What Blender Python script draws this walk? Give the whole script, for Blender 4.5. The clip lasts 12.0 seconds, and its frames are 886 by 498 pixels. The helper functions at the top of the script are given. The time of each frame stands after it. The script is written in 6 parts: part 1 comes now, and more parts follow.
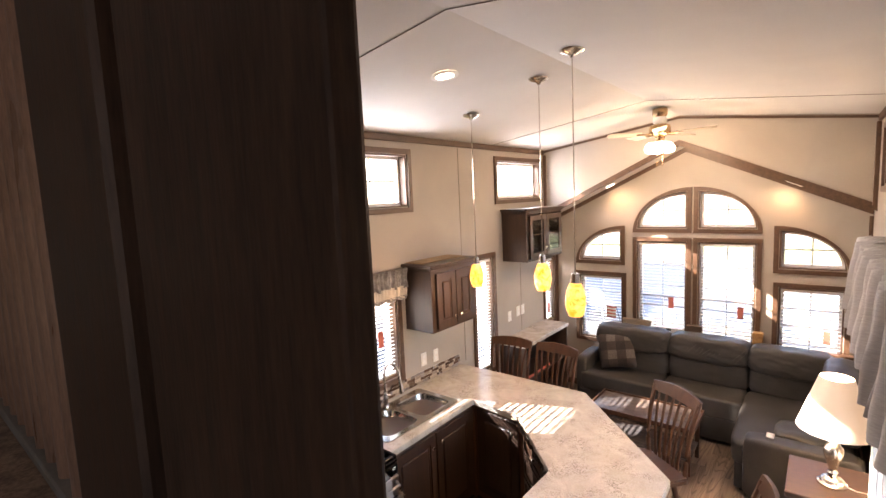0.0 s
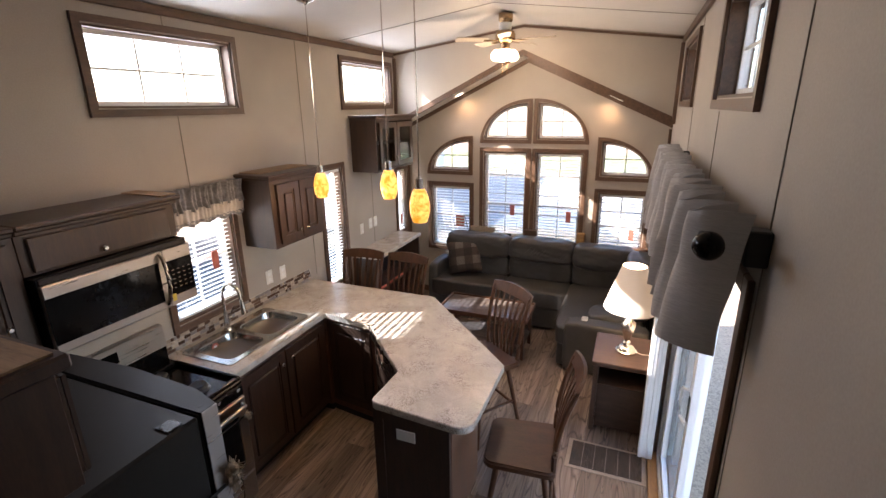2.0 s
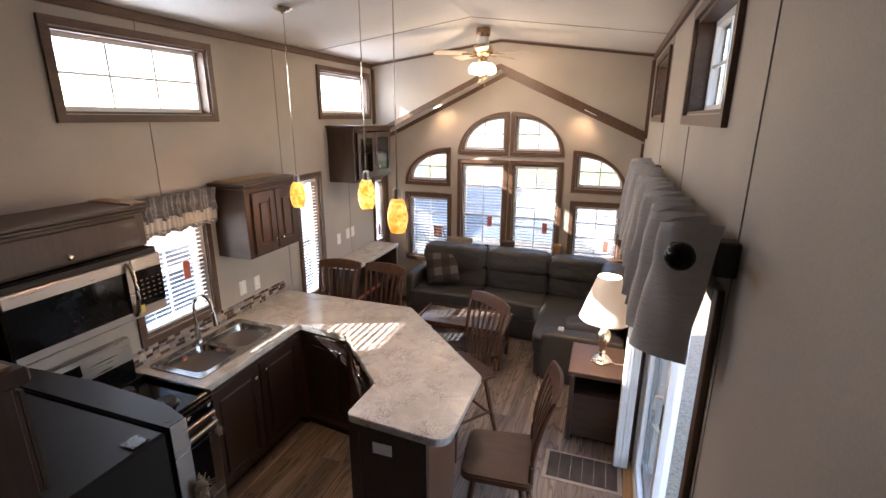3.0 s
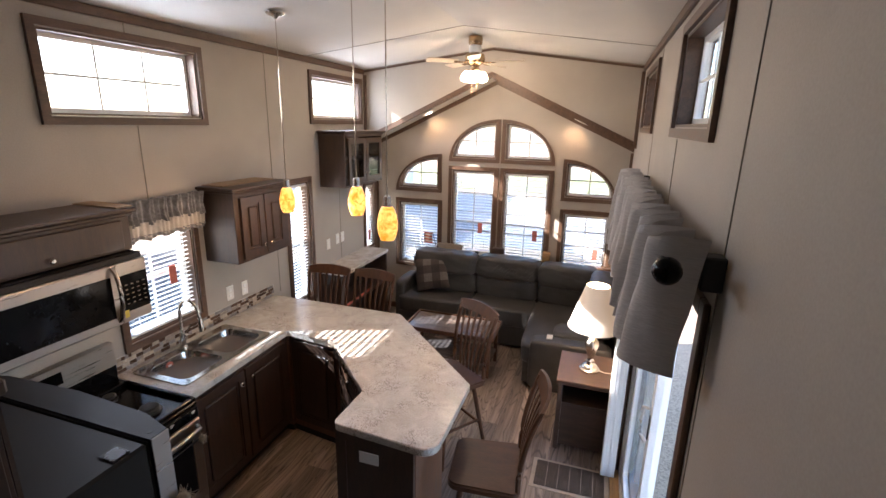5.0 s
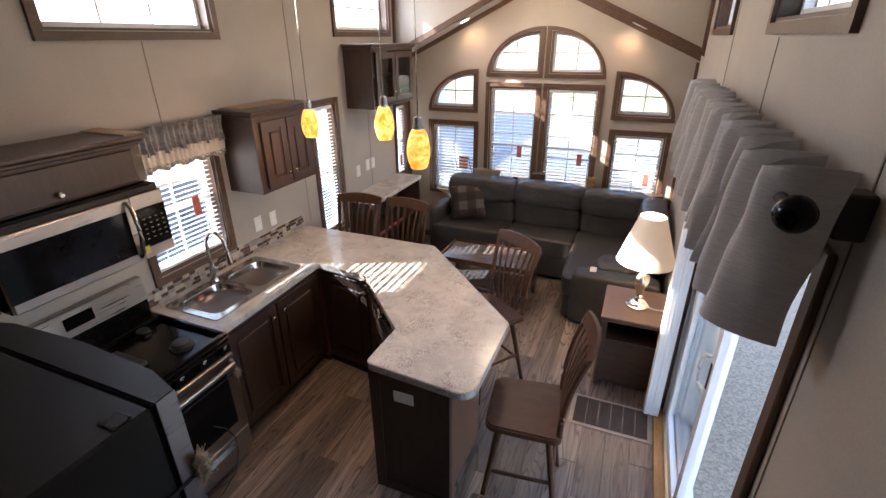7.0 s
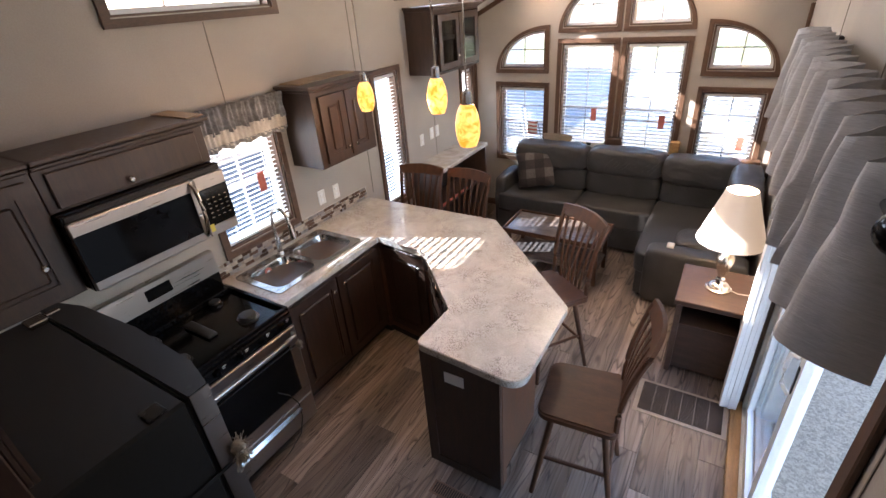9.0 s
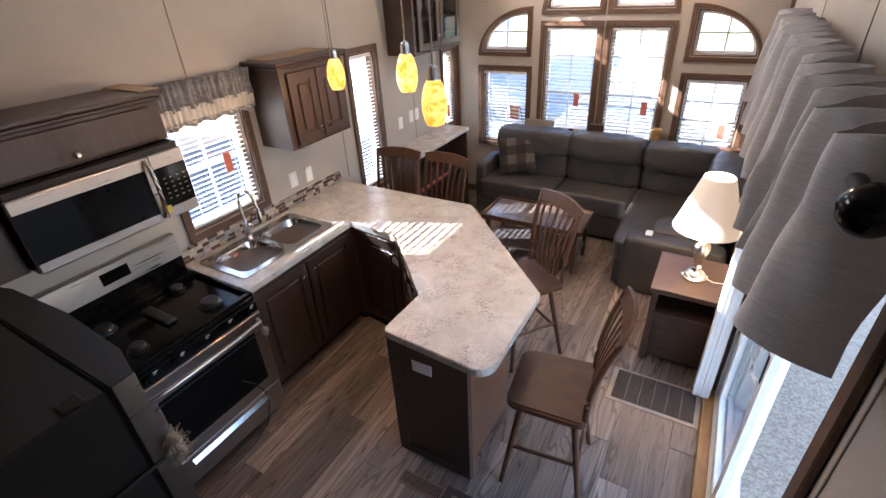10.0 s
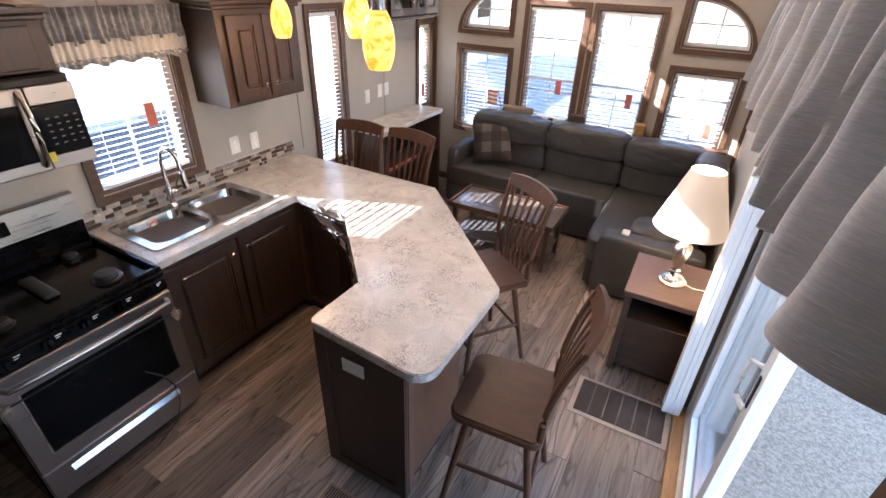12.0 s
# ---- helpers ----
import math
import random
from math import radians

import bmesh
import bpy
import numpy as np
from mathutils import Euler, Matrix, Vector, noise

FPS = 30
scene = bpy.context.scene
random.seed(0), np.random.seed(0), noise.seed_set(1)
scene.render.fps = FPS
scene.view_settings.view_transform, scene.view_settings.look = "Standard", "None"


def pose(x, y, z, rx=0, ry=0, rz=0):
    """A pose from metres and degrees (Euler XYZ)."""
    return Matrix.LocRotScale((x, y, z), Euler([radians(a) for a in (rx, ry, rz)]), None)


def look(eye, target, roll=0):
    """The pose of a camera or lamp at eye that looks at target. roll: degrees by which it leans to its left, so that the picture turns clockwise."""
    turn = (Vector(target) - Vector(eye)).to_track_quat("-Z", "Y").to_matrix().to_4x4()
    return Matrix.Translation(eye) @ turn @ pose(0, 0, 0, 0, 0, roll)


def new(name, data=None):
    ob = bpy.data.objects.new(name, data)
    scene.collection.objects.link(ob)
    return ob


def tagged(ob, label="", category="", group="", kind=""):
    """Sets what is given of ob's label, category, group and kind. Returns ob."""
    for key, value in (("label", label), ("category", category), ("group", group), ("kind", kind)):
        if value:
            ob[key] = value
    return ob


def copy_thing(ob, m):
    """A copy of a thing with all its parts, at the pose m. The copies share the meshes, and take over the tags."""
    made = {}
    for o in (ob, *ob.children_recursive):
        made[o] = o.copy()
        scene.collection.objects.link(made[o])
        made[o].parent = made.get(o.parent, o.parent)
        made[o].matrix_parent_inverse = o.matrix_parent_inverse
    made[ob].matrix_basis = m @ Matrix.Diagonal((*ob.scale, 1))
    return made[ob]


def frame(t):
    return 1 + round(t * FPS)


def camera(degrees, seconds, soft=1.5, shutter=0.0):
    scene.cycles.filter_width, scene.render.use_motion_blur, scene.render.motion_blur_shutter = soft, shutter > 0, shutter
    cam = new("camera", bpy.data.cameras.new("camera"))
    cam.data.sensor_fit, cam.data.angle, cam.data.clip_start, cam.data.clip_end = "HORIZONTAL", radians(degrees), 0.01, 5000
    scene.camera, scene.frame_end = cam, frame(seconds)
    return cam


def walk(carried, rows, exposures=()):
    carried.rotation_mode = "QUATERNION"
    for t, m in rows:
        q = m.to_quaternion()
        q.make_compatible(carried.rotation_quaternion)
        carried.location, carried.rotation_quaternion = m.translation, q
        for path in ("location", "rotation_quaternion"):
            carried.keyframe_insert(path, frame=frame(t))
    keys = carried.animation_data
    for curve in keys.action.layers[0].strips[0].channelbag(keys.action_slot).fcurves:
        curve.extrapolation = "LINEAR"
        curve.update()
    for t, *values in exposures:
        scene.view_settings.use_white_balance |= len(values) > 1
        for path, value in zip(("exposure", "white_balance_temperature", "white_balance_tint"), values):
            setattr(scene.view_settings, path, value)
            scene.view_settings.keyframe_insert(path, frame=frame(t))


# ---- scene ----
cam = camera(87.0, 12.0)

PATH = [
    (0, (2.715, 0.58, 2.528), (1.453, 2.123, 2.312), -2.6),
    (0.5, (2.709, 0.62, 2.514), (1.679, 2.279, 2.152), -2.5),
    (1, (2.717, 0.66, 2.497), (1.814, 2.387, 2.031), -2.2),
    (1.5, (2.728, 0.698, 2.472), (1.933, 2.453, 1.935), -1.3),
    (2, (2.729, 0.713, 2.46), (2.008, 2.484, 1.875), -0.8),
    (2.5, (2.734, 0.718, 2.469), (2.062, 2.506, 1.878), -0.2),
    (3, (2.728, 0.713, 2.457), (2.092, 2.531, 1.916), 0.2),
    (4.8, (2.738, 0.721, 2.471), (2.136, 2.562, 1.985), 0.9),
    (5, (2.729, 0.721, 2.473), (2.13, 2.557, 1.953), 1.2),
    (5.5, (2.703, 0.725, 2.438), (2.126, 2.525, 1.787), 1.4),
    (6, (2.683, 0.751, 2.416), (2.082, 2.528, 1.723), 1.3),
    (6.5, (2.635, 0.801, 2.415), (2.004, 2.541, 1.658), 0.6),
    (7, (2.628, 0.965, 2.427), (1.932, 2.649, 1.602), -0.4),
    (9, (2.678, 1.133, 2.466), (1.724, 2.606, 1.508), -4.5),
    (9.5, (2.706, 1.183, 2.48), (1.77, 2.651, 1.495), -4.7),
    (10, (2.725, 1.234, 2.406), (1.826, 2.71, 1.4), -3.2),
    (10.5, (2.726, 1.271, 2.325), (1.865, 2.748, 1.287), -1.0),
    (11, (2.681, 1.35, 2.263), (1.856, 2.824, 1.192), 0.6),
    (11.5, (2.687, 1.427, 2.254), (1.873, 2.917, 1.196), 1.7),
    (12, (2.698, 1.543, 2.165), (1.889, 3.061, 1.145), 2.1),
]
walk(cam, [(t, look(eye, target, roll)) for t, eye, target, roll in PATH], [(0.0, 3.55, 7100, 23), (1.0, 3.08, 6750, 21), (2.5, 2.9, 6400, 18), (6.5, 2.93, 6150, 17), (9.0, 3.2, 5980, 17), (12.0, 3.45, 5920, 17)])

# ---- world, sun and exposure ----
SUN_DIR = Vector((1.0, 0.418, -0.60)).normalized()
world = bpy.data.worlds.new("world")
scene.world = world
world.use_nodes = True
wn = world.node_tree.nodes
sky = wn.new("ShaderNodeTexSky")
sky.sky_type = "NISHITA"
sky.sun_disc = False
sky.sun_elevation = math.asin(-SUN_DIR.z)
sky.sun_rotation = math.atan2(-SUN_DIR.x, -SUN_DIR.y)
wn["Background"].inputs[1].default_value = 0.15
world.node_tree.links.new(sky.outputs[0], wn["Background"].inputs[0])
sun_data = bpy.data.lights.new("sun", "SUN")
sun_data.energy, sun_data.angle, sun_data.color = 4.5, radians(0.5), (1.0, 0.93, 0.82)
sun = new("sun", sun_data)
sun.matrix_world = look((-20, -9, 12), Vector((-20, -9, 12)) + SUN_DIR)


def lamp(name, kind, m, watts, colour, size=0.05, spot=None):
    data = bpy.data.lights.new(name, kind)
    data.energy, data.color = watts, colour
    if kind == "AREA":
        data.size = size
    else:
        data.shadow_soft_size = size
    if spot:
        data.spot_size, data.spot_blend = radians(spot), 0.6
    ob = new(name, data)
    ob.matrix_world = m
    return ob


# ---- materials ----


def material(name, colour, rough=0.5, metal=0.0, grain=8.0, amount=0.15, stretch=(1, 1, 1), bump=0.1, coat=0.0,
             second=None, fine=60.0, random_amount=0.0, distortion=0.5, specular=0.5, coords="Object", span=(0.35, 0.65)):
    """Two scales of noise over a base colour, with a fine bump."""
    m = bpy.data.materials.new(name)
    m.use_nodes = True
    nt = m.node_tree
    nd, ln = nt.nodes, nt.links
    bsdf = nd["Principled BSDF"]
    bsdf.inputs["Roughness"].default_value = rough
    bsdf.inputs["Metallic"].default_value = metal
    bsdf.inputs["Coat Weight"].default_value = coat
    bsdf.inputs["Specular IOR Level"].default_value = specular
    tc = nd.new("ShaderNodeTexCoord")
    mp = nd.new("ShaderNodeMapping")
    mp.inputs["Scale"].default_value = stretch
    ln.new(tc.outputs[coords], mp.inputs[0])
    big = nd.new("ShaderNodeTexNoise")
    big.inputs["Scale"].default_value = grain
    big.inputs["Detail"].default_value = 5
    big.inputs["Distortion"].default_value = distortion
    small = nd.new("ShaderNodeTexNoise")
    small.inputs["Scale"].default_value = fine
    small.inputs["Detail"].default_value = 3
    ln.new(mp.outputs[0], big.inputs[0])
    ln.new(mp.outputs[0], small.inputs[0])
    mixf = nd.new("ShaderNodeMath")
    mixf.operation = "MULTIPLY_ADD"
    mixf.inputs[1].default_value = 0.6
    ln.new(big.outputs[0], mixf.inputs[0])
    half = nd.new("ShaderNodeMath")
    half.operation = "MULTIPLY"
    half.inputs[1].default_value = 0.4
    ln.new(small.outputs[0], half.inputs[0])
    ln.new(half.outputs[0], mixf.inputs[2])
    ramp = nd.new("ShaderNodeValToRGB")
    c2 = second or tuple(c * (1 - amount * 2) for c in colour)
    ramp.color_ramp.elements[0].position, ramp.color_ramp.elements[1].position = span
    ramp.color_ramp.elements[0].color = (*c2, 1)
    ramp.color_ramp.elements[1].color = (*[min(1, c * (1 + amount * 0.5)) for c in colour], 1)
    ln.new(mixf.outputs[0], ramp.inputs[0])
    out = ramp.outputs[0]
    if random_amount:
        oi = nd.new("ShaderNodeObjectInfo")
        hsv = nd.new("ShaderNodeHueSaturation")
        mr = nd.new("ShaderNodeMapRange")
        mr.inputs[3].default_value, mr.inputs[4].default_value = 1 - random_amount, 1 + random_amount
        ln.new(oi.outputs["Random"], mr.inputs[0])
        ln.new(mr.outputs[0], hsv.inputs["Value"])
        ln.new(out, hsv.inputs["Color"])
        out = hsv.outputs[0]
        off = nd.new("ShaderNodeVectorMath")
        off.operation = "ADD"
        sc = nd.new("ShaderNodeMath")
        sc.operation = "MULTIPLY"
        sc.inputs[1].default_value = 37.0
        ln.new(oi.outputs["Random"], sc.inputs[0])
        ln.new(mp.outputs[0], off.inputs[0])
        ln.new(sc.outputs[0], off.inputs[1])
        ln.new(off.outputs[0], big.inputs[0])
        ln.new(off.outputs[0], small.inputs[0])
    ln.new(out, bsdf.inputs["Base Color"])
    rr = nd.new("ShaderNodeMapRange")
    rr.inputs[3].default_value, rr.inputs[4].default_value = max(0.02, rough - 0.08), min(1, rough + 0.08)
    ln.new(big.outputs[0], rr.inputs[0])
    ln.new(rr.outputs[0], bsdf.inputs["Roughness"])
    if bump:
        bp = nd.new("ShaderNodeBump")
        bp.inputs["Strength"].default_value = bump
        bp.inputs["Distance"].default_value = 0.004
        ln.new(mixf.outputs[0], bp.inputs["Height"])
        ln.new(bp.outputs[0], bsdf.inputs["Normal"])
    return m


def glow(name, colour, strength, base=None, second=None, scale=18.0):
    """A lit shade or bulb: its own surface colour and an even emission, mottled where a second colour is given."""
    m = bpy.data.materials.new(name)
    m.use_nodes = True
    nd, ln = m.node_tree.nodes, m.node_tree.links
    bsdf = nd["Principled BSDF"]
    bsdf.inputs["Base Color"].default_value = (*(base or colour), 1)
    bsdf.inputs["Emission Color"].default_value = (*colour, 1)
    bsdf.inputs["Emission Strength"].default_value = strength
    bsdf.inputs["Roughness"].default_value = 0.3
    if second:
        tc = nd.new("ShaderNodeTexCoord")
        nz = nd.new("ShaderNodeTexNoise")
        nz.inputs["Scale"].default_value, nz.inputs["Detail"].default_value = scale, 4
        nz.inputs["Distortion"].default_value = 1.5
        ramp = nd.new("ShaderNodeValToRGB")
        ramp.color_ramp.elements[0].position, ramp.color_ramp.elements[1].position = 0.38, 0.62
        ramp.color_ramp.elements[0].color, ramp.color_ramp.elements[1].color = (*second, 1), (*colour, 1)
        ln.new(tc.outputs["Object"], nz.inputs[0])
        ln.new(nz.outputs[0], ramp.inputs[0])
        ln.new(ramp.outputs[0], bsdf.inputs["Emission Color"])
        ln.new(ramp.outputs[0], bsdf.inputs["Base Color"])
    return m


def glass_material(name, tint=(1, 1, 1), rough=0.0):
    m = bpy.data.materials.new(name)
    m.use_nodes = True
    nd, ln = m.node_tree.nodes, m.node_tree.links
    nd.remove(nd["Principled BSDF"])
    tr, gl, mx = nd.new("ShaderNodeBsdfTransparent"), nd.new("ShaderNodeBsdfGlossy"), nd.new("ShaderNodeMixShader")
    lw = nd.new("ShaderNodeLayerWeight")
    pw = nd.new("ShaderNodeMath")
    pw.operation = "POWER"
    pw.inputs[1].default_value = 5.0
    ln.new(lw.outputs["Facing"], pw.inputs[0])
    fr = nd.new("ShaderNodeMath")
    fr.operation = "MULTIPLY_ADD"
    fr.inputs[1].default_value, fr.inputs[2].default_value = 0.90, 0.03
    ln.new(pw.outputs[0], fr.inputs[0])
    tr.inputs[0].default_value = (*tint, 1)
    gl.inputs["Roughness"].default_value = rough
    ln.new(fr.outputs[0], mx.inputs[0])
    ln.new(tr.outputs[0], mx.inputs[1])
    ln.new(gl.outputs[0], mx.inputs[2])
    ln.new(mx.outputs[0], nd["Material Output"].inputs[0])
    return m


M_WALL = material("wall_panel", (0.385, 0.342, 0.295), 0.62, grain=2.0, amount=0.07, fine=140, bump=0.06)
M_SEAM = material("panel_seam", (0.20, 0.17, 0.14), 0.7, amount=0.1)
M_CEIL = material("ceiling_white", (0.66, 0.64, 0.61), 0.8, grain=3, amount=0.03, fine=160, bump=0.05)
M_TRIM = material("trim_wood", (0.106, 0.056, 0.032), 0.45, grain=6, amount=0.25, stretch=(6, 1.2, 6), fine=40, bump=0.1)
M_TRIMV = material("trim_wood_upright", (0.106, 0.056, 0.032), 0.45, grain=6, amount=0.25, stretch=(6, 6, 1.0), fine=40, bump=0.1)
M_CAB = material("cabinet_wood", (0.050, 0.0255, 0.0155), 0.46, grain=7, amount=0.22, stretch=(5, 5, 0.7), fine=50, bump=0.08, coat=0.15, specular=0.55)
# near-black stand-in for shade: toe kicks, desk back, vent slots
M_SHADOW = material("cabinet_shadow", (0.012, 0.009, 0.008), 0.7, amount=0.2)
M_PENPANEL = material("peninsula_side", (0.135, 0.064, 0.036), 0.45, grain=6, amount=0.2, stretch=(5, 5, 0.7), fine=50, bump=0.06)


def laminate():
    """Beige laminate: soft clouds, fine grain and sparse dark squiggling veins."""
    m = material("laminate_counter", (0.56, 0.528, 0.482), 0.22, grain=7, amount=0.04, second=(0.41, 0.378, 0.333), fine=110, bump=0.015, distortion=1.2)
    nd, ln = m.node_tree.nodes, m.node_tree.links
    bsdf = nd["Principled BSDF"]
    base = bsdf.inputs["Base Color"].links[0].from_socket
    tc = nd.new("ShaderNodeTexCoord")
    vein = nd.new("ShaderNodeTexNoise")
    vein.inputs["Scale"].default_value, vein.inputs["Detail"].default_value, vein.inputs["Distortion"].default_value = 30.0, 4, 1.8
    ln.new(tc.outputs["Object"], vein.inputs[0])
    band = nd.new("ShaderNodeValToRGB")
    els = band.color_ramp.elements
    els[0].position, els[0].color = 0.455, (0, 0, 0, 1)
    els[1].position, els[1].color = 0.545, (0, 0, 0, 1)
    mid = els.new(0.50)
    mid.color = (1, 1, 1, 1)
    ln.new(vein.outputs[0], band.inputs[0])
    patch = nd.new("ShaderNodeTexNoise")
    patch.inputs["Scale"].default_value, patch.inputs["Detail"].default_value = 6.0, 4
    ln.new(tc.outputs["Object"], patch.inputs[0])
    gate = nd.new("ShaderNodeMapRange")
    gate.inputs[1].default_value, gate.inputs[2].default_value, gate.inputs[4].default_value = 0.45, 0.64, 0.85
    ln.new(patch.outputs[0], gate.inputs[0])
    both = nd.new("ShaderNodeMath")
    both.operation = "MULTIPLY"
    ln.new(band.outputs[0], both.inputs[0])
    ln.new(gate.outputs[0], both.inputs[1])
    mix = nd.new("ShaderNodeMix")
    mix.data_type = "RGBA"
    ln.new(both.outputs[0], mix.inputs[0])
    ln.new(base, mix.inputs[6])
    mix.inputs[7].default_value = (0.13, 0.105, 0.088, 1)
    ln.new(mix.outputs[2], bsdf.inputs["Base Color"])
    return m


M_COUNTER = laminate()


def plank_material():
    """Grey-brown wood-look plank: arched grain lines, fine fibres and a tone of its own for each plank."""
    m = bpy.data.materials.new("floor_plank")
    m.use_nodes = True
    nd, ln = m.node_tree.nodes, m.node_tree.links
    bsdf = nd["Principled BSDF"]
    bsdf.inputs["Specular IOR Level"].default_value = 0.4
    tc, oi = nd.new("ShaderNodeTexCoord"), nd.new("ShaderNodeObjectInfo")
    far = nd.new("ShaderNodeVectorMath")
    far.operation = "SCALE"
    far.inputs[0].default_value = (13.0, 41.0, 7.0)
    ln.new(oi.outputs["Random"], far.inputs["Scale"])
    at = nd.new("ShaderNodeVectorMath")
    ln.new(tc.outputs["Object"], at.inputs[0])
    ln.new(far.outputs[0], at.inputs[1])

    def stretched(scale):
        mp = nd.new("ShaderNodeMapping")
        mp.inputs["Scale"].default_value = scale
        ln.new(at.outputs[0], mp.inputs[0])
        return mp.outputs[0]

    def noise_at(scale, size, detail, distortion=0.0):
        n = nd.new("ShaderNodeTexNoise")
        n.inputs["Scale"].default_value, n.inputs["Detail"].default_value, n.inputs["Distortion"].default_value = size, detail, distortion
        ln.new(stretched(scale), n.inputs[0])
        return n.outputs[0]

    def calc(op, a, b):
        k = nd.new("ShaderNodeMath")
        k.operation = op
        for i, v in enumerate((a, b)):
            if isinstance(v, (int, float)):
                k.inputs[i].default_value = v
            else:
                ln.new(v, k.inputs[i])
        return k.outputs[0]

    # arched lines: level curves of a slow field
    field = noise_at((7.0, 0.75, 1.0), 1.0, 2, 0.6)
    rings = calc("PINGPONG", calc("MULTIPLY", field, 13.0), 0.5)
    lines = nd.new("ShaderNodeMapRange")
    lines.inputs[1].default_value, lines.inputs[2].default_value = 0.0, 0.16
    lines.inputs[3].default_value, lines.inputs[4].default_value = 1.0, 0.0
    ln.new(rings, lines.inputs[0])
    fibre = noise_at((60.0, 2.2, 1.0), 1.0, 4)
    cloud = noise_at((9.0, 1.0, 1.0), 1.0, 3)
    tone = nd.new("ShaderNodeValToRGB")
    tone.color_ramp.elements[0].position, tone.color_ramp.elements[1].position = 0.30, 0.68
    tone.color_ramp.elements[0].color = (0.088, 0.058, 0.041, 1)
    tone.color_ramp.elements[1].color = (0.335, 0.262, 0.213, 1)
    ln.new(calc("ADD", calc("MULTIPLY", cloud, 0.5), calc("MULTIPLY", fibre, 0.5)), tone.inputs[0])
    dark = nd.new("ShaderNodeMix")
    dark.data_type = "RGBA"
    ln.new(calc("MULTIPLY", lines.outputs[0], calc("MULTIPLY", fibre, 1.5)), dark.inputs[0])
    ln.new(tone.outputs[0], dark.inputs[6])
    dark.inputs[7].default_value = (0.040, 0.028, 0.022, 1)
    hsv = nd.new("ShaderNodeHueSaturation")
    mr = nd.new("ShaderNodeMapRange")
    mr.inputs[3].default_value, mr.inputs[4].default_value = 0.55, 1.35
    ln.new(oi.outputs["Random"], mr.inputs[0])
    ln.new(mr.outputs[0], hsv.inputs["Value"])
    ln.new(dark.outputs[2], hsv.inputs["Color"])
    ln.new(hsv.outputs[0], bsdf.inputs["Base Color"])
    rough = nd.new("ShaderNodeMapRange")
    rough.inputs[3].default_value, rough.inputs[4].default_value = 0.36, 0.56
    ln.new(cloud, rough.inputs[0])
    ln.new(rough.outputs[0], bsdf.inputs["Roughness"])
    bp = nd.new("ShaderNodeBump")
    bp.inputs["Strength"].default_value, bp.inputs["Distance"].default_value = 0.12, 0.003
    ln.new(fibre, bp.inputs["Height"])
    ln.new(bp.outputs[0], bsdf.inputs["Normal"])
    return m


M_PLANK = plank_material()
M_SUBFLOOR = material("floor_joint", (0.055, 0.044, 0.037), 0.8, amount=0.2)
M_SOFA = material("sofa_leather", (0.056, 0.053, 0.051), 0.50, grain=5, amount=0.2, fine=120, bump=0.3)
M_STEEL = material("stainless_steel", (0.36, 0.325, 0.295), 0.30, metal=1.0, grain=4, amount=0.02, stretch=(1, 1, 25), fine=60, bump=0.0)
M_SINK = material("sink_steel", (0.48, 0.46, 0.435), 0.17, metal=1.0, grain=6, amount=0.05, fine=80, bump=0.02)
M_CHROME = material("brushed_nickel", (0.62, 0.58, 0.52), 0.2, metal=1.0, amount=0.05)
M_BLACK = material("black_enamel", (0.005, 0.005, 0.0055), 0.14, amount=0.2, bump=0.0, specular=0.14)
M_ALU = material("dark_aluminium", (0.055, 0.053, 0.052), 0.28, metal=0.8, amount=0.1)
M_BLACKGLASS = material("black_glass", (0.004, 0.004, 0.0045), 0.06, amount=0.1, bump=0.0, specular=0.12)
M_FRIDGE = material("fridge_graphite", (0.013, 0.0122, 0.0122), 0.45, grain=5, amount=0.1, fine=220, bump=0.12, specular=0.26)
M_RUBBER = material("matte_black", (0.014, 0.013, 0.013), 0.6, amount=0.2)
M_WHITE = material("white_vinyl", (0.80, 0.80, 0.79), 0.4, grain=5, amount=0.03, fine=80, bump=0.03)
M_SLAT = material("blind_slat", (0.80, 0.80, 0.78), 0.45, grain=5, amount=0.03, bump=0.0)
M_GLASS = glass_material("window_glass", (0.97, 0.98, 0.98))
M_CABGLASS = glass_material("cabinet_glass", (0.80, 0.84, 0.84), 0.02)
M_CURTAIN = material("curtain_fabric", (0.47, 0.46, 0.455), 0.85, grain=10, amount=0.09, stretch=(2.5, 2.5, 26), fine=30, bump=0.45)
M_VAL1 = material("valance_floral", (0.34, 0.335, 0.335), 0.85, grain=26, amount=0.12, second=(0.17, 0.165, 0.165), fine=60, bump=0.1, distortion=1)
M_VAL2 = material("valance_cream", (0.64, 0.59, 0.52), 0.85, grain=9, amount=0.12, fine=90, bump=0.1)
M_STOOL = material("stool_wood", (0.084, 0.036, 0.0175), 0.44, grain=6, amount=0.17, stretch=(4, 1, 1), fine=40, bump=0.08, specular=0.3)
M_TABLE = material("end_table_wood", (0.070, 0.040, 0.027), 0.40, grain=6, amount=0.2, stretch=(1, 5, 5), fine=40, bump=0.06)
M_OAK = material("oak_sill", (0.42, 0.235, 0.09), 0.4, grain=6, amount=0.2, stretch=(6, 0.8, 6), fine=40, bump=0.08)
M_SHADE = glow("lamp_shade", (1.0, 0.72, 0.46), 0.036, base=(0.60, 0.54, 0.47))
M_AMBER = glow("amber_glass", (1.0, 0.56, 0.13), 0.21, second=(0.85, 0.25, 0.015), scale=24)
M_BULB = glow("frosted_bulb", (1.0, 0.82, 0.55), 1.6)
M_CANLED = glow("recessed_lamp", (1.0, 0.85, 0.65), 1.6)
